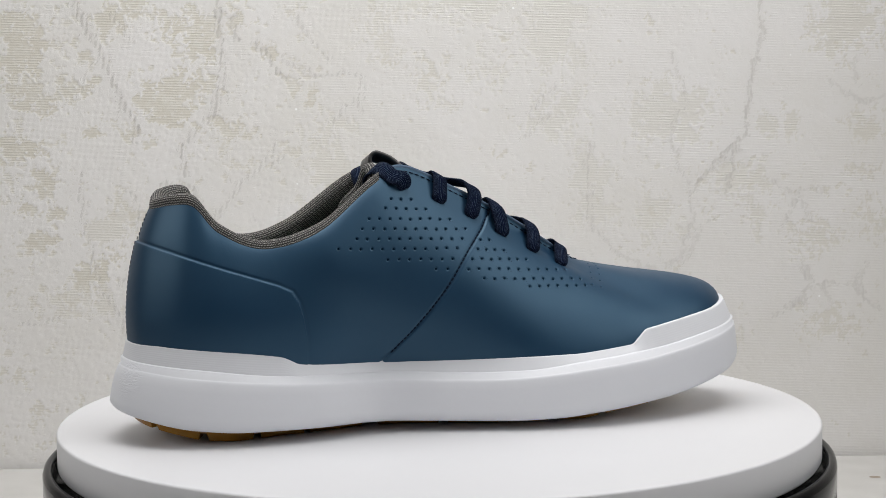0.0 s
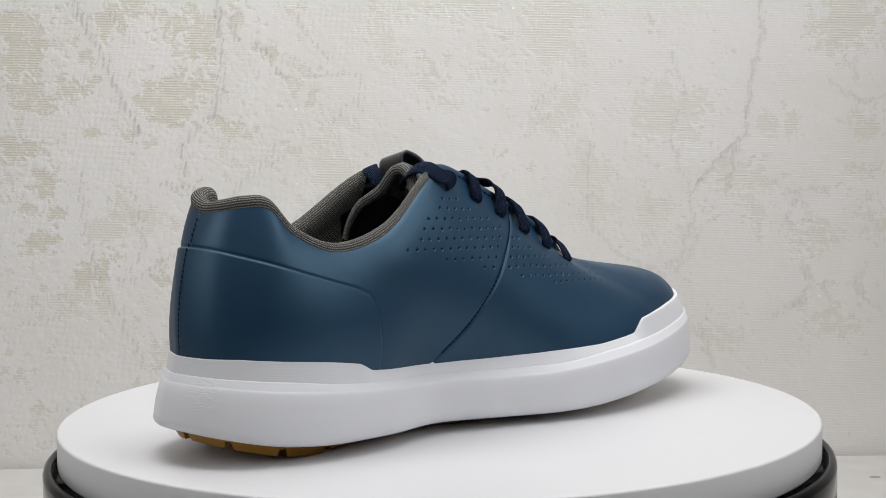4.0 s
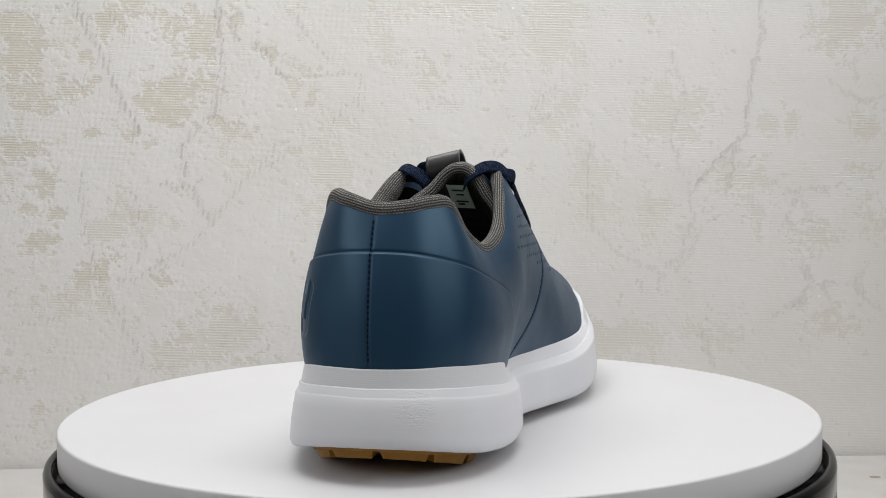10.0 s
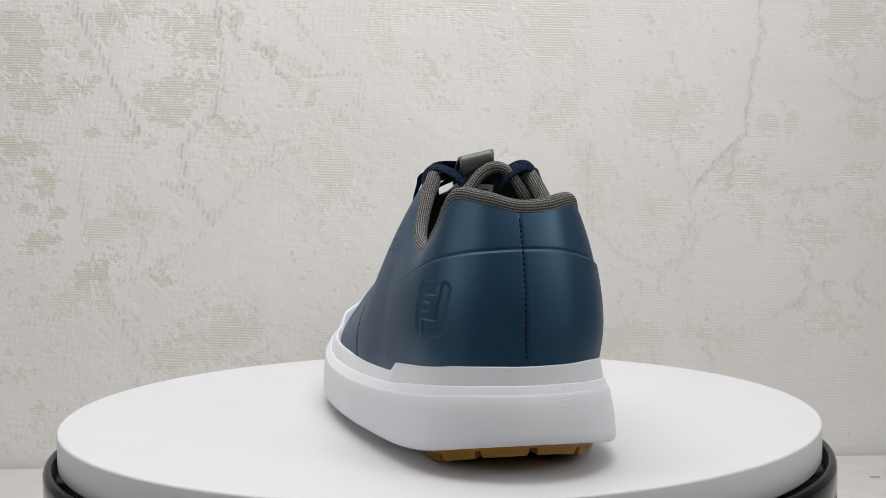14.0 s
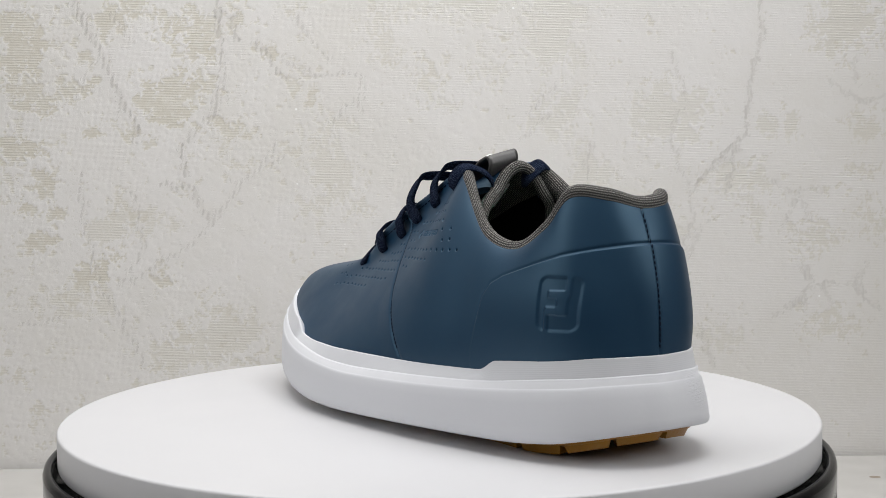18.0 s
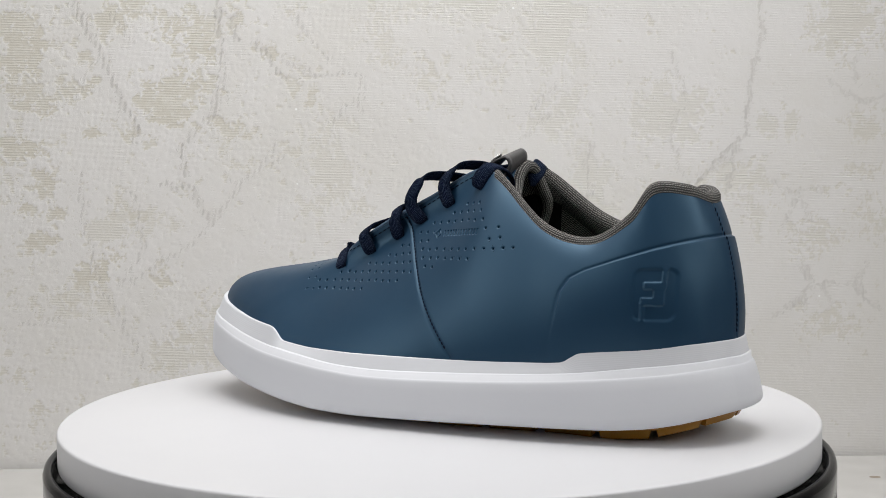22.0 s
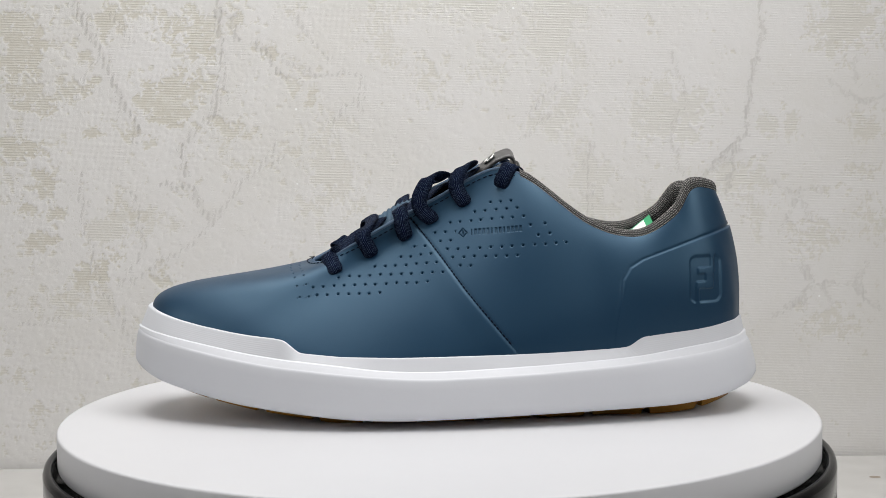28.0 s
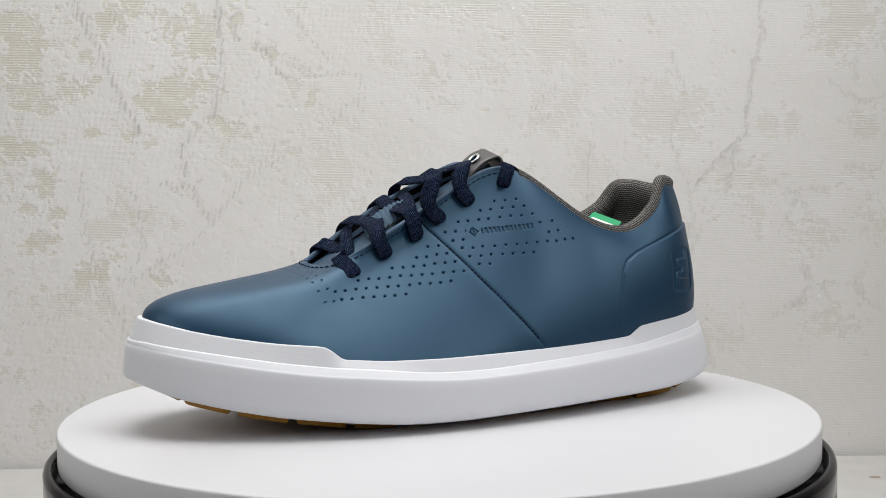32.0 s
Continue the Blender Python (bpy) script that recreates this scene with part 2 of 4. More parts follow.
slab("ceiling", ROOM, "unseen ceiling, dark grey to hold bounce light low", (-2.12, 2.12, -2.72, WALL_Y + 0.12, 1.9, 2.0))
# stained bare islands, then combed ones: centre and half sizes in millimetres, across and up the wall
STAINED = [(-278, 207, 15, 11), (-276, 185, 14, 14), (-247, 217, 3, 3), (-263, 205, 5, 3), (-262, 195, 6, 4), (-236, 198, 2, 3), (-231, 190, 3, 3), (-247, 174, 2, 4), (-223, 172, 3, 3), (-266, 162, 24, 6), (-238, 165, 10, 5), (-213, 211, 9, 7), (-214, 204, 6, 6), (-185, 215, 24, 2), (-157, 207, 15, 11), (-159, 193, 14, 6), (-163, 170, 19, 10), (-178, 159, 14, 8), (-140, 142, 13, 4), (-180, 145, 11, 4)]
STAINED += [(-227, 139, 5, 4), (-202, 135, 6, 4), (-187, 130, 4, 3), (-278, 127, 18, 7), (-282, 135, 6, 6), (-110, 191, 7, 4), (-95, 167, 4, 6), (-198, 222, 11, 4), (-104, 176, 6, 2), (-137, 138, 11, 6), (-130, 215, 5, 10), (-262, 103, 8, 8), (-261, 65, 8, 6), (-252, 84, 6, 5), (-272, 86, 6, 3), (-94, 167, 5, 5), (-82, 160, 4, 6), (-234, 42, 8, 8), (-219, 44, 9, 10), (-184, 42, 9, 4)]
COMBED = [(-9, 172, 7, 12), (-32, 195, 10, 10), (13, 218, 42, 7), (82, 201, 22, 24), (86, 149, 18, 19), (-71, 131, 14, 14), (38, 174, 10, 11), (9, 153, 8, 4), (-36, 207, 11, 6), (-80, 166, 4, 8), (-216, 82, 16, 8), (-183, 79, 12, 5), (-214, 72, 19, 5), (-242, 23, 16, 8), (-223, 27, 10, 8), (-143, -3, 28, 16), (-179, -9, 21, 8), (-66, 104, 18, 23), (157, 145, 23, 20), (225, 138, 13, 5)]
COMBED += [(202, 101, 22, 10), (153, 77, 16, 10), (217, 78, 12, 10), (250, 62, 20, 8), (294, 73, 10, 12), (118, -7, 39, 16), (193, -2, 15, 8), (271, 1, 17, 8), (107, 98, 15, 23), (277, 201, 27, 16), (268, 192, 15, 6), (293, 137, 12, 7), (289, 107, 10, 5)]
# where the bare canvas weave shows, and where the coat is smooth among the combing
CANVAS = [(-191, 186, 18, 18), (-221, 133, 43, 19), (-175, 217, 11, 7), (-275, 221, 10, 10), (-122, 183, 10, 14), (-120, 125, 24, 10), (-206, 156, 14, 8), (-257, 146, 19, 10), (-142, 125, 19, 8), (-74, 217, 18, 14), (-47, 210, 22, 13), (-53, 199, 19, 10)]
SMOOTH = [(29, 204, 22, 21), (40, 152, 14, 21), (145, 166, 16, 9), (130, 90, 23, 20), (191, 184, 18, 16), (211, 157, 16, 14), (227, 83, 14, 10), (217, 209, 11, 21), (68, 114, 11, 11), (255, 145, 21, 14), (175, 150, 11, 11), (289, 160, 14, 11), (240, 198, 13, 8), (107, 110, 11, 14)]
# embossed veins: half width, then the places along them
VEINS = [(4, [(-239, 229), (-229, 207), (-220, 194), (-213, 174), (-206, 157), (-197, 145), (-196, 132)]), (2, [(-212, 216), (-198, 200)]), (1.6, [(-223, 187), (-232, 172), (-234, 165)]), (3.6, [(-141, 228), (-140, 188), (-143, 158), (-147, 145)]), (3.2, [(-157, 139), (-168, 125), (-163, 109)]), (1.6, [(-138, 184), (-137, 169), (-134, 156)])]
VEINS += [(2.4, [(-131, 217), (-128, 199)]), (1.7, [(-89, 211), (-76, 194), (-68, 184)]), (3.2, [(-118, 196), (-110, 189), (-97, 172)]), (1.8, [(-99, 187), (-84, 176), (-73, 174), (-62, 177), (-50, 175), (-45, 164), (-50, 157), (-47, 148)]), (1.6, [(-52, 159), (-61, 149), (-66, 143)]), (2.0, [(-235, 112), (-233, 76), (-228, 50), (-225, 35), (-218, 27), (-212, 17), (-202, -4), (-196, -17)])]
VEINS += [(1.8, [(-208, 102), (-200, 97), (-195, 76), (-194, 61), (-210, 38)]), (2.2, [(-130, 103), (-140, 88), (-158, 68), (-173, 55), (-193, 44), (-204, 36)]), (1.5, [(-104, 129), (-119, 109), (-131, 103)]), (1.3, [(-97, 122), (-119, 108)]), (1.4, [(-138, 110), (-131, 103)]), (2.6, [(-180, 105), (-161, 101), (-156, 87), (-147, 78)])]
VEINS += [(1.4, [(-280, 13), (-267, 10), (-252, 15)]), (2.6, [(218, 224), (219, 198), (215, 180), (212, 157), (209, 131), (191, 114), (174, 94)]), (2.6, [(209, 131), (201, 114), (198, 93)]), (1.9, [(160, 186), (169, 161), (169, 152), (160, 141), (160, 126), (165, 109), (171, 96), (174, 78), (166, 52)]), (1.7, [(83, 166), (64, 148)]), (2.0, [(79, 148), (58, 129)])]
VEINS += [(2.2, [(105, 127), (100, 115), (102, 104), (106, 95), (105, 74), (124, 52), (137, 45), (147, 42), (152, 31)]), (1.5, [(152, 31), (159, 44), (166, 52)]), (1.4, [(151, 50), (170, 33)]), (2.0, [(227, 100), (239, 92), (246, 92), (257, 96), (264, 91)]), (1.8, [(244, 91), (241, 81), (234, 71)]), (1.5, [(247, 88), (254, 71)])]
VEINS += [(1.6, [(245, 96), (246, 92)]), (2.6, [(248, 45), (256, 32), (249, 20), (228, 9)]), (2.0, [(256, 32), (270, 19)]), (1.8, [(260, 30), (283, 31), (291, 43)]), (2.2, [(283, 31), (292, 21), (302, 12)]), (2.4, [(268, 166), (278, 158), (289, 152), (301, 155)])]
VEINS += [(2.2, [(283, 183), (283, 164)]), (2.2, [(178, 0), (185, -15), (189, -25)]), (1.5, [(166, 44), (179, 71), (191, 77)]), (1.6, [(244, 43), (254, 33)])]
HATCHED = (0, 3, 4, 6, 8, 17, 19, 20)
PAPER_X, PAPER_Z, STEP = (-345.0, 345.0), (-90.0, 262.0), 0.75
gx, gz = np.meshgrid(np.arange(PAPER_X[0], PAPER_X[1] + 0.1, STEP), np.arange(PAPER_Z[0], PAPER_Z[1] + 0.1, STEP))
dice = np.random.RandomState(11)


def cloudy(size, power, stretch=1.0):
    """Noise over the wallpaper with a mean of 0 and a spread of 1; size is its largest feature in millimetres."""
    fx = np.fft.fftfreq(gx.shape[1], STEP)[None, :]
    fz = np.fft.fftfreq(gx.shape[0], STEP)[:, None]
    k = np.hypot(fx * stretch, fz)
    amp = 1.0 / (k + 1.0 / size) ** power
    out = np.fft.ifft2(np.fft.fft2(dice.normal(size=gx.shape)) * amp).real
    return (out - out.mean()) / out.std()


def step_up(v, a, b):
    t = np.clip((v - a) / (b - a), 0, 1)
    return t * t * (3 - 2 * t)


warp_x, warp_z = 6.0 * cloudy(34, 1.6) + 2.6 * cloudy(10, 1.5), 5.0 * cloudy(34, 1.6) + 2.6 * cloudy(10, 1.5)


def islands(spots, rough):
    """Millimetres outside the nearest of the ragged islands."""
    far = np.full(gx.shape, 40.0)
    for cx, cz, rx, rz in spots:
        sway = min(1.0, math.sqrt(rx * rz) / 14.0)
        far = np.minimum(far, (np.hypot((gx + sway * warp_x - cx) / rx, (gz + sway * warp_z - cz) / rz) - 1) * math.sqrt(rx * rz) + 0.5 * sway * rough)
    return far + 0.5 * rough


ragged = 1.7 * cloudy(16, 1.7) + 0.8 * cloudy(6, 1.7) + 0.18 * cloudy(2.5, 1.3)
wide_ragged = 3.5 * cloudy(40, 1.5, 0.5) + 2.6 * cloudy(8, 1.25, 0.4)
stained = 1 - step_up(islands(STAINED, ragged), -0.5, 0.4)
combed = 1 - step_up(islands(COMBED, wide_ragged), -1.6, 1.2)
# small bare flakes here and there, more of them towards the left
flakes = step_up(cloudy(22, 1.7) + 0.3 * cloudy(6, 1.6) - gx / 420.0, 1.9, 2.05)
vein = np.zeros(gx.shape)
rope = np.zeros(gx.shape)
wander_x, wander_z = 1.3 * cloudy(16, 1.6), 1.3 * cloudy(16, 1.6)
worn = 0.72 + 0.26 * cloudy(9, 1.3) + 0.2 * cloudy(3, 1.2)
for k, (half_w, line) in enumerate(VEINS):
    far = np.full(gx.shape, 1e3)
    px, pz = gx + wander_x, gz + wander_z
    for (x0, z0), (x1, z1) in zip(line[:-1], line[1:]):
        near = (px > min(x0, x1) - 14) & (px < max(x0, x1) + 14) & (pz > min(z0, z1) - 14) & (pz < max(z0, z1) + 14)
        dx, dz = x1 - x0, z1 - z0
        f = np.clip(((px[near] - x0) * dx + (pz[near] - z0) * dz) / (dx * dx + dz * dz), 0, 1)
        far[near] = np.minimum(far[near], np.hypot(px[near] - x0 - f * dx, pz[near] - z0 - f * dz))
    w = half_w * 0.72 * np.clip(worn, 0.1, 1.5)
    body = 1 - step_up(far, w * 0.85, w * 1.0 + 0.35)
    vein = np.maximum(vein, body)
    if k in HATCHED:
        rope = np.maximum(rope, body)
smooth_coat = 1 - step_up(islands(SMOOTH, 1.6 * wide_ragged), -2.5, 2.5)
faint = step_up(cloudy(60, 1.6, 0.6) + gx / 150.0, -0.4, 0.9) * (1 - smooth_coat)
comb = np.clip(0.9 * stained + combed + 0.8 * flakes + 0.62 * faint, 0, 1) * (1 - 0.7 * vein)
canvas = np.maximum(1 - step_up(islands(CANVAS, 1.4 * wide_ragged), -3.0, 2.0), step_up(cloudy(34, 1.5) - gx / 330.0, 1.1, 1.5)) * (1 - stained) * (1 - combed)
coat = (1 - stained) * (1 - 0.75 * combed) * (1 - 0.8 * flakes)
stain = np.clip(stained * (0.80 + 0.3 * cloudy(18, 1.5)) + combed * np.where(gx < 0, 0.25, step_up(gx, 170, 300) * 0.55) + 0.5 * flakes, 0, 1)
# relief in millimetres: the coat's thickness, its crumbly patches, and the ropes of the veins
crumbly = step_up(cloudy(40, 1.6), 0.1, 1.3)
edge_lump = cloudy(5, 1.15)
relief = 0.27 * coat * (1 - 0.4 * canvas) - 0.10 * vein + 0.012 * edge_lump * (0.2 + 1.1 * crumbly + 0.5 * vein) + 0.05 * cloudy(60, 1.9)
paper = np.stack([gx / 1000, WALL_Y - 0.0012 - relief / 1000, gz / 1000], -1)
paper_mesh = mesh_from("wallpaper", paper.reshape(-1, 3), grid_faces(*gx.shape), WALLPAPER)
for key, values in (("coat", coat), ("stain", stain), ("vein", np.maximum(vein * 0.8, rope)), ("comb", comb), ("canvas", canvas)):
    paper_mesh.attributes.new(key, "FLOAT", "POINT").data.foreach_set("value", values.astype(np.float32).ravel())
child("wallpaper", paper_mesh, wall_back, "pale embossed wallpaper with olive blotches and veins")
table = new("table")
tagged(table, "pale off-white table top against the papered wall", "table")
bm = bmesh.new()
box(bm, -0.75, 0.75, -0.55, WALL_Y - 0.0022, TABLE_Z - 0.03, TABLE_Z, 0.004)
part("tabletop", bm, TABLE, table, smooth=False)
for lx in (-0.69, 0.69):
    for ly in (-0.49, WALL_Y - 0.06):
        bm = bmesh.new()
        box(bm, lx - 0.03, lx + 0.03, ly - 0.03, ly + 0.03, -0.9, TABLE_Z - 0.03, 0.004)
        part("leg", bm, TABLE, table, smooth=False)

bm = bmesh.new()
bmesh.ops.create_circle(bm, cap_ends=True, radius=0.0032, segments=20)
for vert in bm.verts:
    vert.co = (0.277 + vert.co.x * (1.15 + 0.2 * math.sin(7 * vert.co.y * 900)), 0.2027 + vert.co.y * 0.9, TABLE_Z + 0.0003)
part("stain", bm, STAIN, table, "small brown stain on the table top", smooth=False)

# ---- the turntable ----
turntable = new("turntable")
tagged(turntable, "motorised display turntable with white platform and glossy black base", "turntable")
R = 0.178
platform = lathe("platform", [(0.0005, -0.0165), (R - 0.002, -0.0165), (R - 0.0006, -0.0158), (R, -0.0148), (R, -0.0010), (R - 0.0002, -0.0005),
                              (R - 0.0005, -0.0002), (R - 0.0009, -0.00005), (R - 0.002, 0.0), (0.09, 0.0), (0.0005, 0.0)], WHITE_TOP, turntable, 256,
                 "round matt white platform with a softened rim")
rib = []
for i in range(9):
    z0 = -0.030 - 0.0052 * i
    rib += [(0.1838, z0), (0.1846, z0 - 0.0008), (0.1846, z0 - 0.0038), (0.1838, z0 - 0.0046)]
lathe("base", [(0.150, TABLE_Z), (0.1835, TABLE_Z), (0.1846, TABLE_Z + 0.001)] + rib[::-1] +
      [(0.1846, -0.0285), (0.1846, -0.0185), (0.1840, -0.0165), (0.1828, -0.0155), (0.1812, -0.0156), (0.1802, -0.0165), (0.1798, -0.019), (0.1798, -0.026), (0.10, -0.026), (0.0005, -0.026)],
      BLACK_GLOSS, turntable, 256, "glossy black ribbed base housing")
lathe("spindle", [(0.03, -0.0262), (0.03, -0.0164)], BLACK_GLOSS, turntable, 48)

# ---- the shoe ----
# Built in its own axes, in millimetres: x from heel to toe, y to the outer side, z up; laid on the platform by lay().
HEEL = np.array([0.0562, -0.1297])
LONG = np.array([math.cos(math.radians(109.4)), math.sin(math.radians(109.4))])
ACROSS = np.array([-LONG[1], LONG[0]])


def lay(pts):
    q = np.asarray(pts, dtype=float) / 1000.0
    out = np.empty_like(q)
    out[..., 0] = HEEL[0] + q[..., 0] * LONG[0] + q[..., 1] * ACROSS[0]
    out[..., 1] = HEEL[1] + q[..., 0] * LONG[1] + q[..., 1] * ACROSS[1]
    out[..., 2] = q[..., 2] + 0.0002
    return out


def loop(keys, per):
    """A closed smooth curve through the keys, per steps from key to key."""
    k = np.asarray(keys, dtype=float)
    k = k.reshape(len(k), -1)
    t = (np.arange(per) / per)[None, :, None]
    a, b, c, d = (np.roll(k, s, 0)[:, None, :] for s in (1, 0, -1, -2))
    out = 0.5 * (2 * b + (c - a) * t + (2 * a - 5 * b + 4 * c - d) * t ** 2 + (3 * b - a - 3 * c + d) * t ** 3)
    return out.reshape(len(k) * per, -1)


def strand(keys, per):
    """An open smooth curve through the keys."""
    k = np.asarray(keys, dtype=float)
    k = np.vstack([2 * k[0] - k[1], k, 2 * k[-1] - k[-2]])
    rows = []
    for i in range(1, len(k) - 2):
        a, b, c, d = k[i - 1:i + 3]
        for t in np.arange(per) / per:
            rows.append(0.5 * (2 * b + (c - a) * t + (2 * a - 5 * b + 4 * c - d) * t ** 2 + (3 * b - a - 3 * c + d) * t ** 3))
    rows.append(k[-2])
    return np.array(rows)


PER = 52
# plan of the sole, heel - inner side - toe - outer side
PLAN = [(-14.2, 0), (-10.5, -19), (0, -32), (16, -41), (40, -46), (70, -44.5), (100, -38), (130, -45), (165, -55.5), (195, -58), (220, -55.5),
        (245, -50), (268, -40), (282, -25.5), (288.3, -7), (284.5, 10), (273, 25.5), (250, 40), (220, 53), (188, 61.5), (150, 63.5), (100, 59.5),
        (60, 52.5), (30, 45), (9, 37), (-4, 26), (-11.2, 12.5)]
ring = loop(PLAN, PER)
NA = len(ring)
TOE = 14 * PER
way = np.roll(ring, -1, 0) - np.roll(ring, 1, 0)
way /= np.linalg.norm(way, axis=1)[:, None]
OUT = np.stack([way[:, 1], -way[:, 0], np.zeros(NA)], 1)
inner_side = np.arange(NA) <= TOE


def smooth_ring(v, n):
    w = np.hanning(2 * n + 3)[1:-1]
    w /= w.sum()
    return np.convolve(np.concatenate([v[-n:], v, v[:n]]), w, "valid")


def by_x(keys, other=None, soft=8):
    """Heights round the ring from (x, z) keys, with their own keys for the outer side."""
    a = np.array(keys)
    b = np.array(other if other is not None else keys)
    z = np.where(inner_side, np.interp(ring[:, 0], a[:, 0], a[:, 1]), np.interp(ring[:, 0], b[:, 0], b[:, 1]))
    return smooth_ring(z, soft)


Z_FEATHER = by_x([(-14, 42.6), (0, 42.6), (20, 41.2), (56.5, 38.4), (63, 33.4), (70, 32.8), (105, 32.3), (150, 31.5), (190, 32.3), (217, 34.8), (224, 41.3), (240, 43.8), (268, 47.8), (288, 51.5)],
                 [(-14, 42.6), (0, 42.2), (22, 40), (46.5, 38.3), (53, 33.6), (60, 33.1), (105, 32), (160, 31.8), (187, 32.4), (207, 33.9), (214, 39.4), (219, 40.2), (230, 41.0), (240, 42.1), (255, 44.4), (268, 46.9), (288, 51.2)], 4)
Z_WELT = by_x([(-12, 35.4), (0, 34.4), (20, 32.6), (47, 29.3), (60, 28.3), (90, 27), (140, 25.3), (166, 26), (192, 29), (210, 30.5), (232, 33.2), (261, 38), (284, 41.7)], None, 20)
Z_LEDGE = by_x([(-13, 32.4), (-5, 32.0), (10, 30.2), (33, 28), (58, 26), (90, 24.4), (130, 23), (150, 22.8), (176, 24.6), (196, 26.5), (220, 28.6), (245, 32.4), (262, 35.5), (286, 40.2)], None, 20)
Z_FOOT = by_x([(-15, 13.8), (-8, 12.3), (4, 9.6), (15, 7.6), (33, 6), (90, 5.3), (125, 4.5), (155, 3.9), (180, 4.5), (210, 7.2), (234, 10), (254, 13.7), (274, 18.5), (288, 24)], None, 20)
FLARE = smooth_ring(np.interp(ring[:, 0], [-14, 10, 60, 250, 288], [4.2, 3.2, 1.6, 1.4, 1.6]), 20)
IN_WELT = smooth_ring(np.interp(ring[:, 0], [-14, 10, 60, 225, 262, 288], [6.2, 5.2, 4.6, 4.2, 3.6, 3.0]), 20)
LIP = smooth_ring(np.interp(ring[:, 0], [215, 262, 288], [1.0, 2.1, 3.0]), 20)


def ringed(inset, z):
    return np.column_stack([ring, np.zeros(NA)]) - OUT * np.broadcast_to(inset, NA)[:, None] + np.array([0, 0, 1.0]) * np.broadcast_to(z, NA)[:, None]


shoe = new("golf_shoe")
tagged(shoe, "blue leather golf shoe with white rubber sole and navy laces", "shoe")


def ring_part(name, rows, material, label, flip=False):
    v = np.concatenate([ringed(i, z) for i, z in rows])
    return child(name, mesh_from(name, lay(v), grid_faces(len(rows), NA, True, flip), material), shoe, label)


def creased_rubber(spot, reach):
    """White rubber with a patch of fine wrinkles round one spot."""
    m, nt, p = nodes_of("creased_white_rubber")
    v = coords(nt)
    nt.links.new(mix(nt, noise_tex(nt, v, 30.0, 4.0), (0.605, 0.613, 0.642, 1), (0.63, 0.638, 0.667, 1)), p.inputs["Base Color"])
    p.inputs["Roughness"].default_value, p.inputs["Specular IOR Level"].default_value = 0.5, 0.4
    off = nt.nodes.new("ShaderNodeVectorMath")
    off.operation = "DISTANCE"
    nt.links.new(v, off.inputs[0])
    off.inputs[1].default_value = spot
    near = ramp(nt, off.outputs["Value"], reach, reach * 0.25)
    fold = noise_tex(nt, coords(nt, (1.0, 1.0, 6.0)), 220.0, 3.0, 0.6, 0.8)
    low = bump(nt, p, maths(nt, "MULTIPLY", fold, near), 0.00028)
    bump(nt, p, noise_tex(nt, v, 500.0, 3.0), 0.00002, 1.0, low)
    return m


CREASED_RUBBER = creased_rubber(tuple(float(q) for q in lay([(-6.5, -18.0, 28.5)])[0]), 0.012)
H = Z_LEDGE - Z_FOOT
ring_part("midsole", [(24, Z_FOOT + 1.2), (10, Z_FOOT + 0.8), (3.2, Z_FOOT), (1.8, Z_FOOT + 0.15), (0.9, Z_FOOT + 0.7), (0.35, Z_FOOT + 1.6), (0.1, Z_FOOT + 3),
                      (0.1 * FLARE, Z_FOOT + 0.25 * H), (0.3 * FLARE, Z_FOOT + 0.5 * H), (0.62 * FLARE, Z_FOOT + 0.75 * H), (0.9 * FLARE, Z_LEDGE - 1.6), (FLARE + 0.12, Z_LEDGE - 0.8),
                      (FLARE + 0.5, Z_LEDGE - 0.25), (FLARE + 1.0, Z_LEDGE), (IN_WELT - 0.9, Z_WELT - 0.25), (IN_WELT - 0.3, Z_WELT), (IN_WELT + 0.6, Z_WELT + 0.6), (IN_WELT + 4, Z_WELT)],
          CREASED_RUBBER, "thick white rubber midsole with a sloping ledge")
# the raised sidewall with its fine horizontal lines
HW = Z_FEATHER - Z_WELT
TILT = smooth_ring(np.interp(ring[:, 0], [20, 70, 205, 235, 275, 288], [1.4, 2.4, 2.4, 2.9, 3.3, 3.7]), 20)
rows = [(IN_WELT + 3, Z_WELT - 1.5), (IN_WELT - 0.05, Z_WELT - 0.6)]
raised = np.interp(ring[:, 0], [-20, 58, 66, 212, 222, 262, 280], [1.0, 1.0, 0.0, 0.0, 0.9, 0.9, 0.0])
for i in range(73):
    f = i / 72.0
    groove = 0.009 * (1 - math.cos(2 * math.pi * f * 9.0)) * raised if 0.04 < f < 0.9 else 0.0
    rows.append((IN_WELT + TILT * f + groove, Z_WELT + f * (HW - 0.5)))
rows += [(IN_WELT + TILT + 0.2, Z_FEATHER - 0.2), (IN_WELT + TILT + 0.55, Z_FEATHER), (IN_WELT + TILT + 1.05 * LIP, Z_FEATHER - 0.05), (IN_WELT + TILT + LIP + 0.85, Z_FEATHER - 1.2), (IN_WELT + TILT + LIP + 1.75, Z_FEATHER - 3.0)]
ring_part("sidewall", rows, WHITE_RUBBER, "white sidewall band with fine horizontal lines")

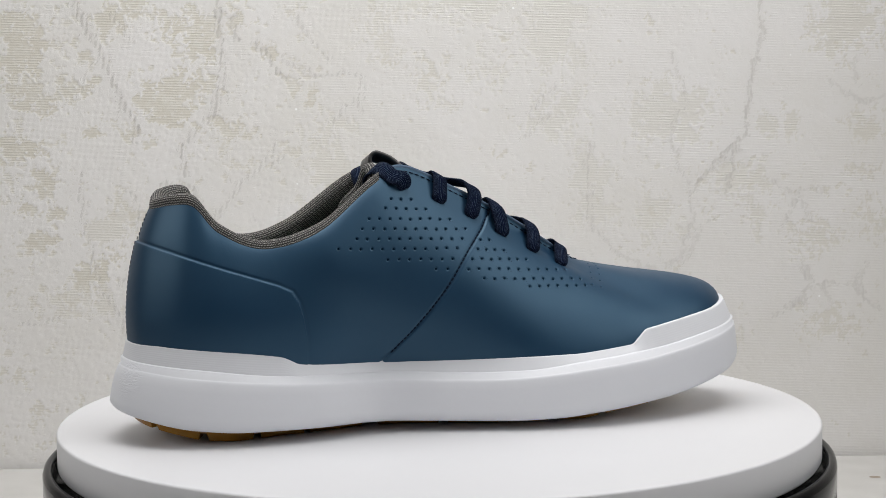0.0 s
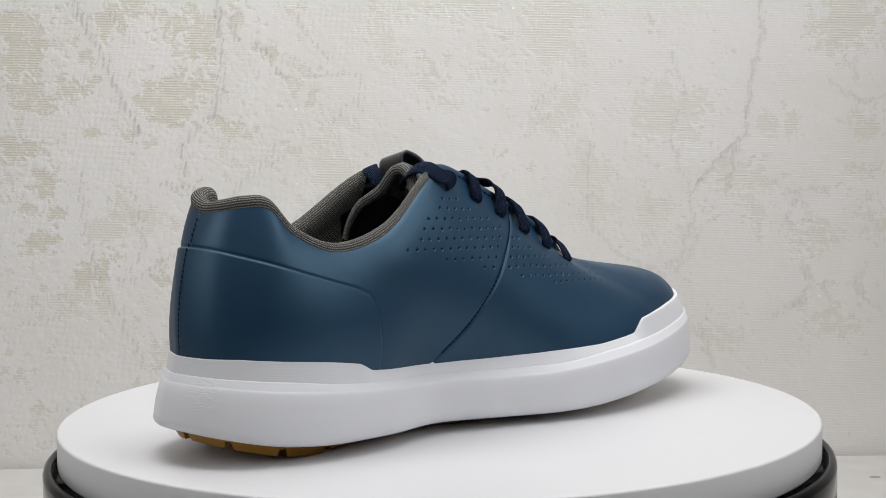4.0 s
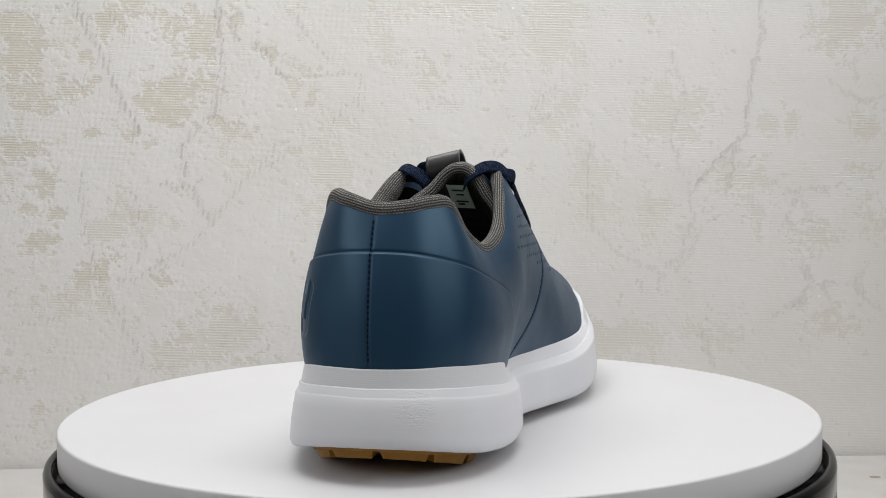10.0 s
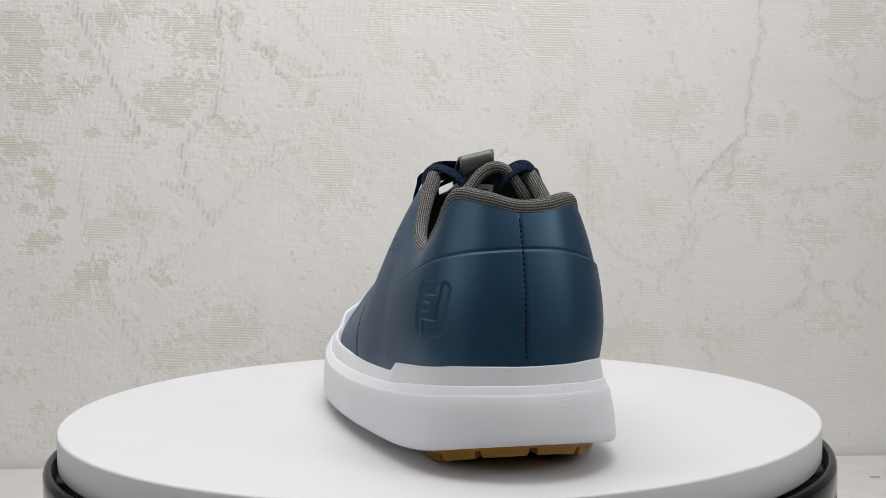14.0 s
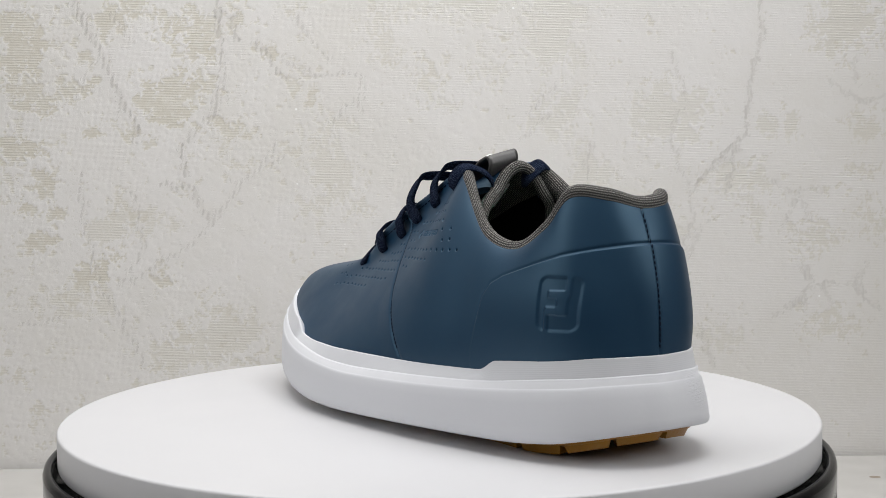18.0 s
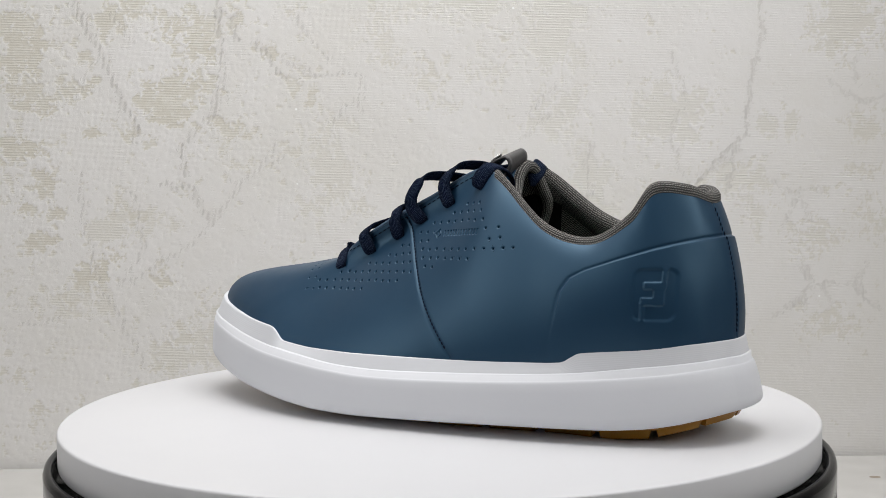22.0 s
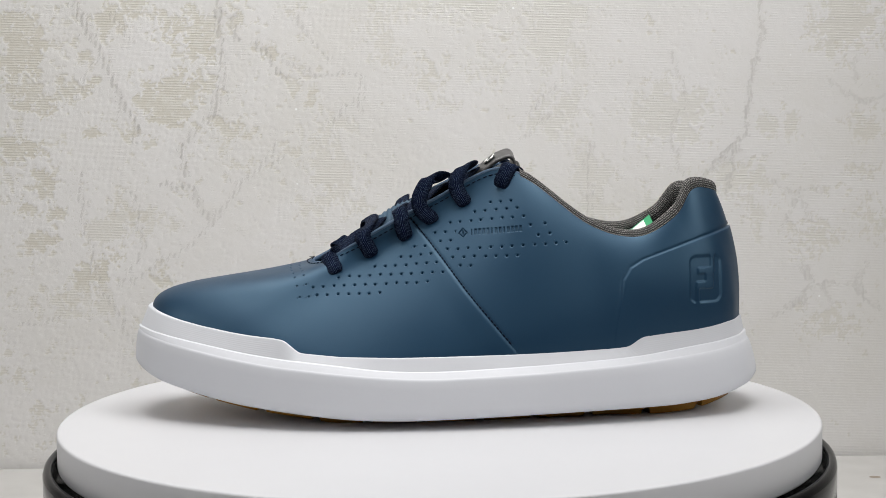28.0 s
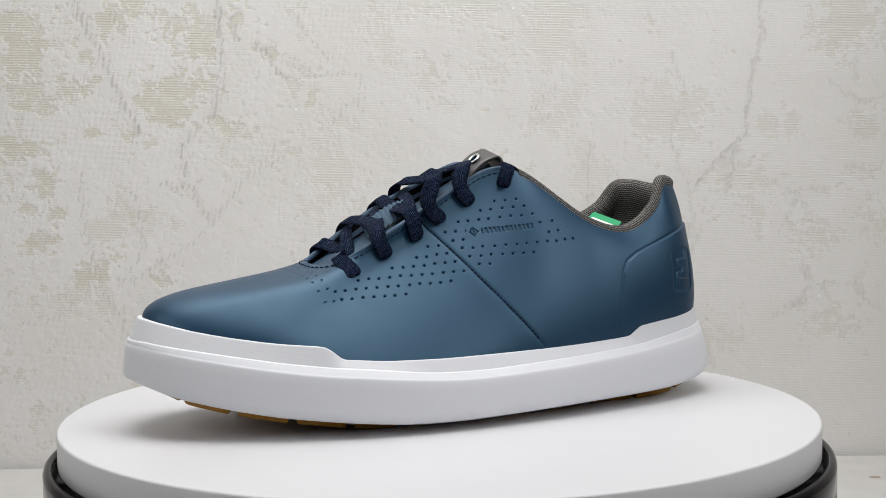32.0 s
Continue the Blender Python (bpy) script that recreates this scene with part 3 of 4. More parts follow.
# upper edge of the leather: heel seam - inner collar - eyestay - throat - outer eyestay - collar
EDGE = [(6.2, 0, 101.9), (7.4, -12, 102.4), (13.3, -20, 103.8), (21.5, -26, 102.9), (31.5, -29.8, 91.5), (50, -33.5, 84.3), (74, -35, 91.3), (99, -30, 110.5), (114, -25.5, 117.2),
        (140, -25, 106.2), (163, -25.5, 94), (182, -23.5, 82.3), (193.5, -19.5, 75.5), (200, -13, 72.5), (201.5, -4, 71.8), (199.5, 5, 71.2), (194, 12.5, 72.8), (183, 18.5, 79),
        (165, 19.5, 88.8), (142, 16, 101), (115, 14, 114.5), (99, 21, 110.8), (71, 30.5, 89.7), (48.5, 30.5, 84), (31, 28, 93.5), (22, 23, 106), (10, 13.5, 105.4)]
# how each rib leaves the sole (outward, up) and meets the edge (outward, down)
LEAN = [(1.0, 20, 9.6, 17.2), (1.0, 20, 8.0, 16.5), (2.6, 20, 6.0, 14), (4.3, 19.8, 6.6, 12), (5.7, 19, 7, 10.1), (6.8, 18.2, 8.8, 9.2), (9.5, 18.9, 14.3, 9.3), (7.5, 21.2, 13.3, 11.9),
        (2, 18.7, 9.3, 14.4)]
LEAN += [(-0.7, 15.9, 4.2, 12.3), (2.2, 11.5, -0.7, 12.3), (1.8, 11.8, -1.3, 12.9), (8.5, 11.6, 8.4, 12), (7.0, 14.2, 32.0, 10.4), (6.0, 17.6, 46.5, 9.9), (7.4, 14.4, 40.5, 9.7),
        (7.2, 9.8, 19.5, 9.8), (4.0, 12.5, 3.2, 14.6), (-3.9, 11, -6.7, 15.2), (-8, 14.5, -3, 13.5), (-3.5, 15, 6, 19), (3.5, 20, 14.5, 17), (4, 18, 11, 11.7), (4.8, 18, 11.2, 9), (5, 19.5, 8.1, 10.2),
        (3.7, 22, 7.6, 14), (1.0, 20.5, 7.4, 16)]
TOP = loop(EDGE, PER)
lean = loop(LEAN, PER)
BASE = ringed(IN_WELT + TILT + LIP, smooth_ring(Z_FEATHER, 45) - 4.5)
UP = np.array([0, 0, 1.0])
P1 = BASE + OUT * lean[:, :1] + UP * lean[:, 1:2]
P2 = TOP + OUT * lean[:, 2:3] - UP * lean[:, 3:4]
NJ = 230
s = np.linspace(0, 1, NJ)[:, None, None]
skin = (1 - s) ** 3 * BASE + 3 * s * (1 - s) ** 2 * P1 + 3 * s ** 2 * (1 - s) * P2 + s ** 3 * TOP
# the toe box is drawn smooth over its last, away from both edges
turn = np.fft.fftfreq(NA)[None, :, None]
pull = np.exp(-2.0 * (math.pi * turn * 26.0) ** 2)
even = np.fft.ifft(np.fft.fft(skin, axis=1) * (1 - (1 - pull) ** 2), axis=1).real
rib = np.arange(NA)[None, :, None] / PER
share = np.clip(np.minimum(rib - 10.6, 17.9 - rib) / 1.2, 0, 1) * np.clip(np.minimum(s / 0.22, (1 - s) / 0.22), 0, 1)
share = share * share * (3 - 2 * share)
skin = skin + (even - skin) * share
du = np.roll(skin, -1, 1) - np.roll(skin, 1, 1)
dv = np.gradient(skin, axis=0)
nrm = np.cross(du, dv)
nrm /= np.linalg.norm(nrm, axis=2)[:, :, None] + 1e-9

X, Y, Z = skin[..., 0], skin[..., 1], skin[..., 2]
OUTER = np.broadcast_to(~inner_side, X.shape)
push = np.zeros_like(X)


def smoothstep(v, a, b):
    t = np.clip((v - a) / (b - a), 0, 1)
    return t * t * (3 - 2 * t)


def near_line(px, pz, line):
    """Distance in the side view to a line of (x, z) keys, and how far along it."""
    best = np.full(px.shape, 1e9)
    for (x0, z0), (x1, z1) in zip(line[:-1], line[1:]):
        dx, dz = x1 - x0, z1 - z0
        t = np.clip(((px - x0) * dx + (pz - z0) * dz) / (dx * dx + dz * dz), 0, 1)
        best = np.minimum(best, np.hypot(px - x0 - t * dx, pz - z0 - t * dz))
    return best


def inside(px, pz, poly):
    hit = np.zeros(px.shape, dtype=bool)
    for (x0, z0), (x1, z1) in zip(poly, poly[1:] + poly[:1]):
        cross = ((z0 > pz) != (z1 > pz)) & (px < (x1 - x0) * (pz - z0) / (z1 - z0 + 1e-12) + x0)
        hit ^= cross
    return hit


# the raised counter round the heel
COUNTER_IN = [(-1, 86.2), (8, 83.0), (32, 74.6), (54, 67.6), (60, 64.8), (62.8, 60.5), (65, 53), (66.5, 44), (67, 20)]
COUNTER_OUT = [(-1, 86.2), (8, 84.4), (19, 81.6), (32, 77.4), (47, 72.3), (53, 69), (56.5, 63.5), (59, 50), (61, 40), (61.5, 20)]
# the seam from the throat to the sole
SEAM_IN = [tuple(q) for q in strand([(156, 98), (150, 90), (140, 79), (128.6, 63), (115.3, 46.5), (102.5, 32), (98, 27)], 6)]
SEAM_OUT = [tuple(q) for q in strand([(156, 95), (147, 84), (138.5, 73), (128, 59), (116.8, 45.5), (104.8, 31), (102, 26)], 6)]
counter_mask = np.zeros(X.shape, dtype=bool)
vamp_mask = np.zeros(X.shape, dtype=bool)
for outer, counter, seam in ((False, COUNTER_IN, SEAM_IN), (True, COUNTER_OUT, SEAM_OUT)):
    sel = OUTER == outer
    zone = sel & (X < 75)
    px, pz = X[zone], Z[zone]
    within = inside(px, pz, counter + [(-60, 20), (-60, 86.2)])
    d = near_line(px, pz, [(-60, 86.2)] + counter) * np.where(within, 1, -1)
    fade = smoothstep(pz, 38, 56) * 0.85 + 0.15 if not outer else smoothstep(pz, 42, 72) * 0.93 + 0.07
    push[zone] += 0.85 * smoothstep(d, -0.45, 0.45) * fade - 0.30 * np.exp(-((d + 0.7) / 0.6) ** 2) * fade
    counter_mask[zone] = within
    zone = sel & (X > 85) & (X < 175)
    px, pz = X[zone], Z[zone]
    ahead = inside(px, pz, seam + [(98, 0), (400, 0), (400, 98)])
    d = near_line(px, pz, seam) * np.where(ahead, 1, -1)
    push[zone] += -0.45 * np.exp(-(d / 0.6) ** 2) + 0.18 * smoothstep(d, 0.2, 1.2) * (1 - smoothstep(d, 2.5, 12))
    vamp_mask[zone] = ahead
vamp_mask |= X >= 175
# the seam down the heel
heel_zone = X < 16
push[heel_zone] += -0.3 * np.exp(-(Y[heel_zone] / 0.6) ** 2)

# sunk emblem on the outer heel: a rounded field with plain bars in it
zone = OUTER & (X < 32) & (Z > 46) & (Z < 80)
px, pz = X[zone], Z[zone]


def pad(px, pz, x0, x1, z0, z1, r):
    qx = np.abs(px - (x0 + x1) / 2) - (x1 - x0) / 2 + r
    qz = np.abs(pz - (z0 + z1) / 2) - (z1 - z0) / 2 + r
    return np.hypot(np.maximum(qx, 0), np.maximum(qz, 0)) + np.minimum(np.maximum(qx, qz), 0) - r


field = pad(px, pz, 9.5, 25.2, 52.5, 73.5, 3.2)
sink = -0.62 * smoothstep(field, 0.95, -0.8)
for bar in ((12.9, 14.6, 66, 75), (13.2, 21.2, 65.4, 68.2), (13.4, 17.4, 58.8, 67.8), (14.0, 22, 58.8, 61.8), (20.8, 22.2, 51, 60)):
    lift = pad(px, pz, *bar, 0.5)
    sink += 0.62 * smoothstep(lift, 0.65, -0.5)
push[zone] += np.minimum(sink, 0.05)

# punched holes in rows: (x, z) of the first and last, and how many
HOLES_IN = [(106.2, 103.7, 115.7, 103.4, 3), (103.2, 99.8, 122.3, 98.9, 5), (95, 95.5, 133.4, 94.1, 9), (92.1, 91.3, 140.5, 89.6, 11), (89, 87, 137.8, 85.4, 11),
            (80.8, 83, 134.9, 81.4, 12), (102.6, 77.8, 132.4, 76.9, 7), (124.5, 72.8, 129.6, 72.6, 2), (147.3, 84.4, 151.9, 84.1, 2), (144.8, 80.4, 158.4, 79.5, 4),
            (141.8, 76.3, 169.3, 75, 7), (139.1, 72.2, 189.3, 69.7, 11), (146.1, 67.7, 195.9, 65.2, 11), (168.2, 63.4, 197.3, 62.2, 7)]
HOLES_OUT = [(106.9, 101.4, 116.3, 100.6, 3), (104.1, 98, 123.5, 96.1, 5), (101.5, 94.3, 135.3, 91.2, 8), (132.6, 87.3, 142.4, 86.6, 3), (92, 91, 98.7, 90.3, 2),
             (134.9, 83.2, 139.7, 82.8, 2), (90, 86.4, 95, 86, 2), (82.4, 82.4, 137, 79.3, 12), (104.8, 77, 134.3, 75.5, 7), (126.6, 72, 131.3, 71.9, 2),
             (147.1, 80.7, 151.9, 80.2, 2), (144.4, 76.9, 158.7, 75.6, 4), (141.7, 73.3, 170.7, 71.1, 7), (139.1, 69.3, 187.6, 66.6, 11), (146.3, 64.8, 199.5, 62.3, 12),
             (168.3, 59.9, 197.5, 58.8, 7)]
pits = []
for outer, table_rows in ((False, HOLES_IN), (True, HOLES_OUT)):
    sel = np.argwhere((OUTER == outer) & (Z > 50) & (X > 70) & (X < 215) & (s[:, :, 0] * np.ones(NA) > 0.25))
    q = skin[sel[:, 0], sel[:, 1]]
    for x0, z0, x1, z1, n in table_rows:
        for i in range(n):
            f = i / (n - 1)
            px, pz = x0 + f * (x1 - x0), z0 + f * (z1 - z0) - (1.0 if outer else 0.6)
            k = np.argmin((q[:, 0] - px) ** 2 + (q[:, 2] - pz) ** 2)
            pits.append(tuple(sel[k]))
# two rows of smaller holes across the vamp, ahead of the throat
for line_x in (207.8, 212.0):
    for i in range(17):
        py = -3.0 + (i - 8) * 4.1
        bend = line_x - 0.006 * (py + 3) ** 2
        near = (X - bend) ** 2 + (Y - py) ** 2 + np.where(Z < 50, 1e6, 0)
        pits.append(tuple(np.unravel_index(np.argmin(near), near.shape)))
# soft creases and slight unevenness of the leather
wob = np.array([noise.noise(Vector((a * 0.021, b * 0.021, c * 0.021))) for a, b, c in skin[::10, ::13].reshape(-1, 3)]).reshape(NJ // 10, -1)
wob = np.repeat(np.repeat(wob, 10, 0), 13, 1)[:NJ, :NA]
for _ in range(3):
    k = np.hanning(27)[1:-1]
    k /= k.sum()
    wob = np.apply_along_axis(lambda v: np.convolve(np.pad(v, 12, mode="edge"), k, "valid"), 0, wob)
    wob = np.apply_along_axis(lambda v: np.convolve(np.concatenate([v[-12:], v, v[:12]]), k, "valid"), 1, wob)
push += 0.25 * wob
hide = skin + nrm * push[..., None]
# the leather is cut away round each hole and behind the line of small letters
cut = np.zeros(X.shape, dtype=bool)
pit_points = []
for n_pit, (j, i) in enumerate(pits):
    small = 0.74 if n_pit >= len(pits) - 34 else 1.0
    pit_points.append((hide[j, i], nrm[j, i], small))
    jj = np.arange(max(j - 9, 0), min(j + 10, NJ))[:, None]
    ii = (np.arange(i - 9, i + 10) % NA)[None, :]
    cut[jj, ii] |= np.linalg.norm(hide[jj, ii] - hide[j, i], axis=2) < 0.86 * small
WORD = (101.6, 132.6, 2.7)
word_z = lambda x: 85.9 + (125.6 - x) * 0.085
cut |= OUTER & (X > WORD[0] + 0.8) & (X < WORD[1] - 0.8) & (np.abs(Z - word_z(X)) < WORD[2] - 0.8)

faces = grid_faces(NJ, NA, True)
flat = lay(hide.reshape(-1, 3))
fmask = lambda m: m.reshape(-1)[faces].mean(1) > 0.5
is_counter, is_vamp, is_outer = fmask(counter_mask.astype(float)), fmask(vamp_mask.astype(float)), fmask(OUTER.astype(float))


kept = ~cut.reshape(-1)[faces].any(1)


def skin_part(name, pick, label):
    f = faces[pick & kept]
    used, inv = np.unique(f, return_inverse=True)
    return child(name, mesh_from(name, flat[used], inv.reshape(-1, 4), BLUE), shoe, label)


skin_part("vamp", is_vamp, "smooth blue leather vamp with rows of punched holes")
for outer in (False, True):
    skin_part("quarter", ~is_vamp & ~is_counter & (is_outer == outer), "smooth blue leather quarter with rows of punched holes")
    skin_part("heel_counter", is_counter & (is_outer == outer), "raised blue heel counter" + (" with a sunk emblem" if outer else ""))

from mathutils.bvhtree import BVHTree
tree = BVHTree.FromPolygons([tuple(v) for v in hide[::2, ::2].reshape(-1, 3)], [tuple(int(a) for a in f) for f in grid_faces((NJ + 1) // 2, NA // 2, True)])


def on_side(x, z, outer):
    """The leather's point and outward normal at (x, z) of one side."""
    hit = tree.ray_cast(Vector((x, 120.0 if outer else -120.0, z)), Vector((0, -1.0 if outer else 1.0, 0)))
    if hit[0] is None:
        hit = tree.find_nearest(Vector((x, 20.0 if outer else -26.0, z)))
    n = hit[1].copy()
    if n.y * (1 if outer else -1) < 0:
        n = -n
    return np.array(hit[0]), np.array(n)


def bm_stuff(name, pieces, material, label, parent):
    """Many small loose bodies of one kind as one mesh: a list of (vertices, faces)."""
    vs, fs, o = [], [], 0
    for v, f in pieces:
        vs.append(np.asarray(v, dtype=float))
        fs.append(np.asarray(f) + o)
        o += len(v)
    ob = child(name, mesh_from(name, lay(np.concatenate(vs)), np.concatenate(fs), material), parent, label)
    tagged(ob, kind="stuff")
    return ob


def basis(n, along=None):
    n = np.asarray(n, dtype=float) / np.linalg.norm(n)
    a = np.array(along if along is not None else (1.0, 0.0, 0.0), dtype=float)
    a = a - n * a.dot(n)
    a /= np.linalg.norm(a)
    return a, np.cross(n, a), n


# punched holes: a rounded bowl, the shade at its bottom painted as a dark disc
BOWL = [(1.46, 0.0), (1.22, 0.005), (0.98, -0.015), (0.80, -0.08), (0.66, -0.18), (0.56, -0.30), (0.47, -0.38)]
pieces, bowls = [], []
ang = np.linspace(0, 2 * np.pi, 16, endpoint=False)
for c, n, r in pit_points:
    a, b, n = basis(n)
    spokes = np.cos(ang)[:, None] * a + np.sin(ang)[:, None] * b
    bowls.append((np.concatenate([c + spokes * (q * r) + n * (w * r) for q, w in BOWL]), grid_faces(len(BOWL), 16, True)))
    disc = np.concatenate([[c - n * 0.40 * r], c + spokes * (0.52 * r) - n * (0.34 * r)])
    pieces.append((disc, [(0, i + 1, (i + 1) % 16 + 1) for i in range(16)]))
bm_stuff("perforation", pieces, HOLE_SHADE, "dark discs that paint the shade inside the punched holes", shoe)
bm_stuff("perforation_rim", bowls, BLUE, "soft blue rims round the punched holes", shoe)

# plain sunk bars where a line of small letters stands on the outer side
wu, ww = np.meshgrid(np.arange(WORD[1], WORD[0], -0.14), np.arange(-WORD[2], WORD[2] + 0.01, 0.135), indexing="ij")
letters = np.zeros(wu.shape)
for i in range(13):
    cx = 125.4 - i * 1.86
    w = 0.22 if i in (0, 5, 8) else 0.52
    letters = np.maximum(letters, smoothstep(pad(wu, ww, cx - w, cx + w, -1.25, 1.25, 0.15), 0.14, -0.12))
ring_mark = np.abs(np.abs(wu - 129.4) + np.abs(ww) - 1.9)
letters = np.maximum(letters, smoothstep(ring_mark, 0.42, 0.2))
letters = np.maximum(letters, smoothstep(pad(wu, ww, 129.15, 129.65, -0.9, 0.9, 0.1), 0.14, -0.1))
inlay = []
for u_row, w_row, l_row in zip(wu, ww, letters):
    for x, w, sunk in zip(u_row, w_row, l_row):
        p, n = on_side(float(x), float(word_z(x) + w), True)
        inlay.append(p + n * (0.03 - 0.6 * sunk))
child("letter_field", mesh_from("letter_field", lay(inlay), grid_faces(*wu.shape), BLUE), shoe, "sunk bars of a small line of lettering")


def capsule(p0, p1, n, w, h):
    """A short round-backed stitch from p0 to p1 on a surface with normal n."""
    d = p1 - p0
    length = np.linalg.norm(d)
    a, b, n = basis(n, d)
    v, f = [], []
    ts = (0.0, 0.12, 0.5, 0.88, 1.0)
    for t in ts:
        k = math.sin(math.pi * min(max(t, 0.06), 0.94)) ** 0.5
        for m in range(6):
            g = 2 * math.pi * m / 6
            v.append(p0 + a * length * t + b * w * k * math.cos(g) + n * h * (k * math.sin(g) + 0.1))
    for r in range(4):
        for m in range(6):
            f.append((r * 6 + m, r * 6 + (m + 1) % 6, (r + 1) * 6 + (m + 1) % 6, (r + 1) * 6 + m))
    return v, f


def stitch_row(name, pts, pitch, share, w, h, label):
    """Stitches along a row of (point, normal)."""
    p = np.array([q[0] for q in pts])
    nn = np.array([q[1] for q in pts])
    run = np.concatenate([[0], np.cumsum(np.linalg.norm(np.diff(p, axis=0), axis=1))])
    at = lambda d, arr: np.array([np.interp(d, run, arr[:, k]) for k in range(3)])
    pieces = [capsule(at(d, p), at(d + pitch * share, p), at(d, nn), w, h) for d in np.arange(0.3, run[-1] - pitch, pitch)]
    return bm_stuff(name, pieces, THREAD, label, shoe)


for outer, seam in ((False, SEAM_IN), (True, SEAM_OUT)):
    stitch_row("seam_stitching", [on_side(x - 0.2, z, outer) for x, z in seam if 33 < z], 2.1, 0.82, 0.46, 0.36, "dark stitches along the side seam")
heel_line = []
for z in np.linspace(45, 100, 40):
    hit = tree.ray_cast(Vector((-60.0, 0.25, float(z))), Vector((1, 0, 0)))
    heel_line.append((np.array(hit[0]) + np.array((-0.1, 0, 0)), np.array((-1.0, 0, 0.1))))
stitch_row("heel_stitching", heel_line, 2.2, 0.78, 0.42, 0.3, "dark zigzag stitches down the heel seam")

# directions along the upper edge
RISE = hide[-1] - hide[-8]
RISE /= np.linalg.norm(RISE, axis=1)[:, None]
RUN = np.roll(TOP, -1, 0) - np.roll(TOP, 1, 0)
RUN /= np.linalg.norm(RUN, axis=1)[:, None]
FACE = np.cross(RUN, RISE)
FACE /= np.linalg.norm(FACE, axis=1)[:, None]
FACE *= np.where((FACE * OUT).sum(1) < 0, -1, 1)[:, None]


def edge_strip(name, k0, k1, profile, material, label, deep=None, heel_lift=0.0, step=2, skip=0):
    """A strip that follows the upper edge from key k0 to key k1, with a profile of (outward, up) steps."""
    idx = np.arange(int(k0 * PER), int(k1 * PER) + 1, step) % NA
    t, n, r = TOP[idx], FACE[idx], RISE[idx]
    run = np.concatenate([[0], np.cumsum(np.linalg.norm(np.diff(t, axis=0), axis=1))])
    lift = 1 + heel_lift * np.exp(-((t[:, 0] - 6) / 12.0) ** 2)
    rows = []
    for a, b in profile:
        rows.append(t + n * a + r * (b * lift)[:, None])
    if deep:
        last = rows[-1]
        for f, inset in deep:
            z = last[:, 2] * (1 - f) + 46.0 * f
            flatn = n * np.array([1, 1, 0])
            rows.append(np.column_stack([(last - flatn * inset)[:, :2], z]))
    rows = np.array(rows[skip:])
    acr = np.concatenate([np.zeros((1, len(idx))), np.cumsum(np.linalg.norm(np.diff(rows, axis=0), axis=2), axis=0)])
    uv = np.stack([np.broadcast_to(run, acr.shape), acr], -1).reshape(-1, 2) / 1000.0
    me = mesh_from(name, lay(rows.reshape(-1, 3)), grid_faces(len(rows), len(idx)), material, True, uv)
    return child(name, me, shoe, label)


ROLL = [(-1.2, -3.5), (0.1, -1.6), (0.75, -0.5), (1.15, 0.6), (1.1, 1.7), (0.6, 2.8), (-0.4, 3.6), (-1.8, 4.0), (-3.3, 3.7), (-4.7, 2.7), (-5.8, 1.2), (-6.6, -1), (-7.3, -4), (-7.6, -8), (-7.4, -12)]
edge_strip("collar_roll", 20.85, 27 + 7.2, ROLL[:10], ROLL_GREY, "padded dark grey braided collar edge", None, 0.08, 1)
edge_strip("collar_lining", 20.85, 27 + 7.2, ROLL[9:], MESH_GREY, "grey knitted mesh collar lining", [(0.25, 0.0)], 0.08, 1)
# below the mesh the lining turns black to paint the depth's shade
edge_strip("heel_lining", 20.85, 27 + 7.2, ROLL[-1:], INSIDE_SHADE, "lower heel lining, coloured black for the shade inside", [(0.25, 0.0), (0.5, 1.0), (0.8, 3.5), (1.0, 6.0)], 0.08, 2, 1)
edge_strip("eyestay_binding", 6.95, 21.1, [(-0.3, -1.2), (0.25, -0.3), (0.35, 0.35), (0.0, 0.9), (-0.7, 1.05), (-1.4, 0.8), (-1.9, 0.1), (-2.1, -1.5), (-2.5, -4), (-3.4, -7.5)],
           NAVY_EDGE, "blue folded edge of the lace opening", None, 0.0, 1)
edge_strip("shoe_lining", 6.9, 21.2, [(-2.3, -1.0), (-2.8, -6)], INSIDE_SHADE, "forefoot lining, coloured black for the shade inside", [(0.3, 1.0), (0.6, 3.0), (1.0, 5.0)])
stay = []
for k in range(int(7.3 * PER), int(20.8 * PER), 2):
    stay.append((TOP[k] - RISE[k] * 2.6 + FACE[k] * 0.25, FACE[k]))
stitch_row("eyestay_stitching", stay, 2.9, 0.7, 0.33, 0.32, "dark stitches along the lace opening")

# insole, seen through the opening
v = [(90, 0, 42)] + [tuple(q) for q in ringed(26, 41.5)[::12]]
n = len(v) - 1
child("insole", mesh_from("insole", lay(v), [(0, i + 1, (i + 1) % n + 1) for i in range(n)], INSIDE_SHADE), shoe, "fabric insole, coloured black for the shade inside")

# tongue
SPINE = strand([(207, -3, 66), (193, -3.2, 73.4), (173, -3.6, 84), (150, -4, 95.5), (128, -6, 107), (115, -9, 114), (107.5, -10.5, 117.6), (103.5, -11, 118.2)], 8)
ns = len(SPINE)
fs = np.linspace(0, 1, ns)
half = np.interp(fs, [0, 0.15, 0.4, 0.7, 0.9, 1], [15, 19, 20, 18, 16, 14.5])
drop = np.interp(fs, [0, 0.3, 0.6, 0.85, 1], [2, 5, 9, 13, 15])
q = np.linspace(-1, 1, 41)
top_face = np.array([[(c[0] - 2.5 * a * a * g, c[1] + w * a, c[2] - h * (0.8 if a > 0 else 1.0) * abs(a) ** 2.2) for a in q] for c, w, h, g in zip(SPINE, half, drop, fs)])
du, dv = np.gradient(top_face, axis=1), np.gradient(top_face, axis=0)
tn = np.cross(du, dv)
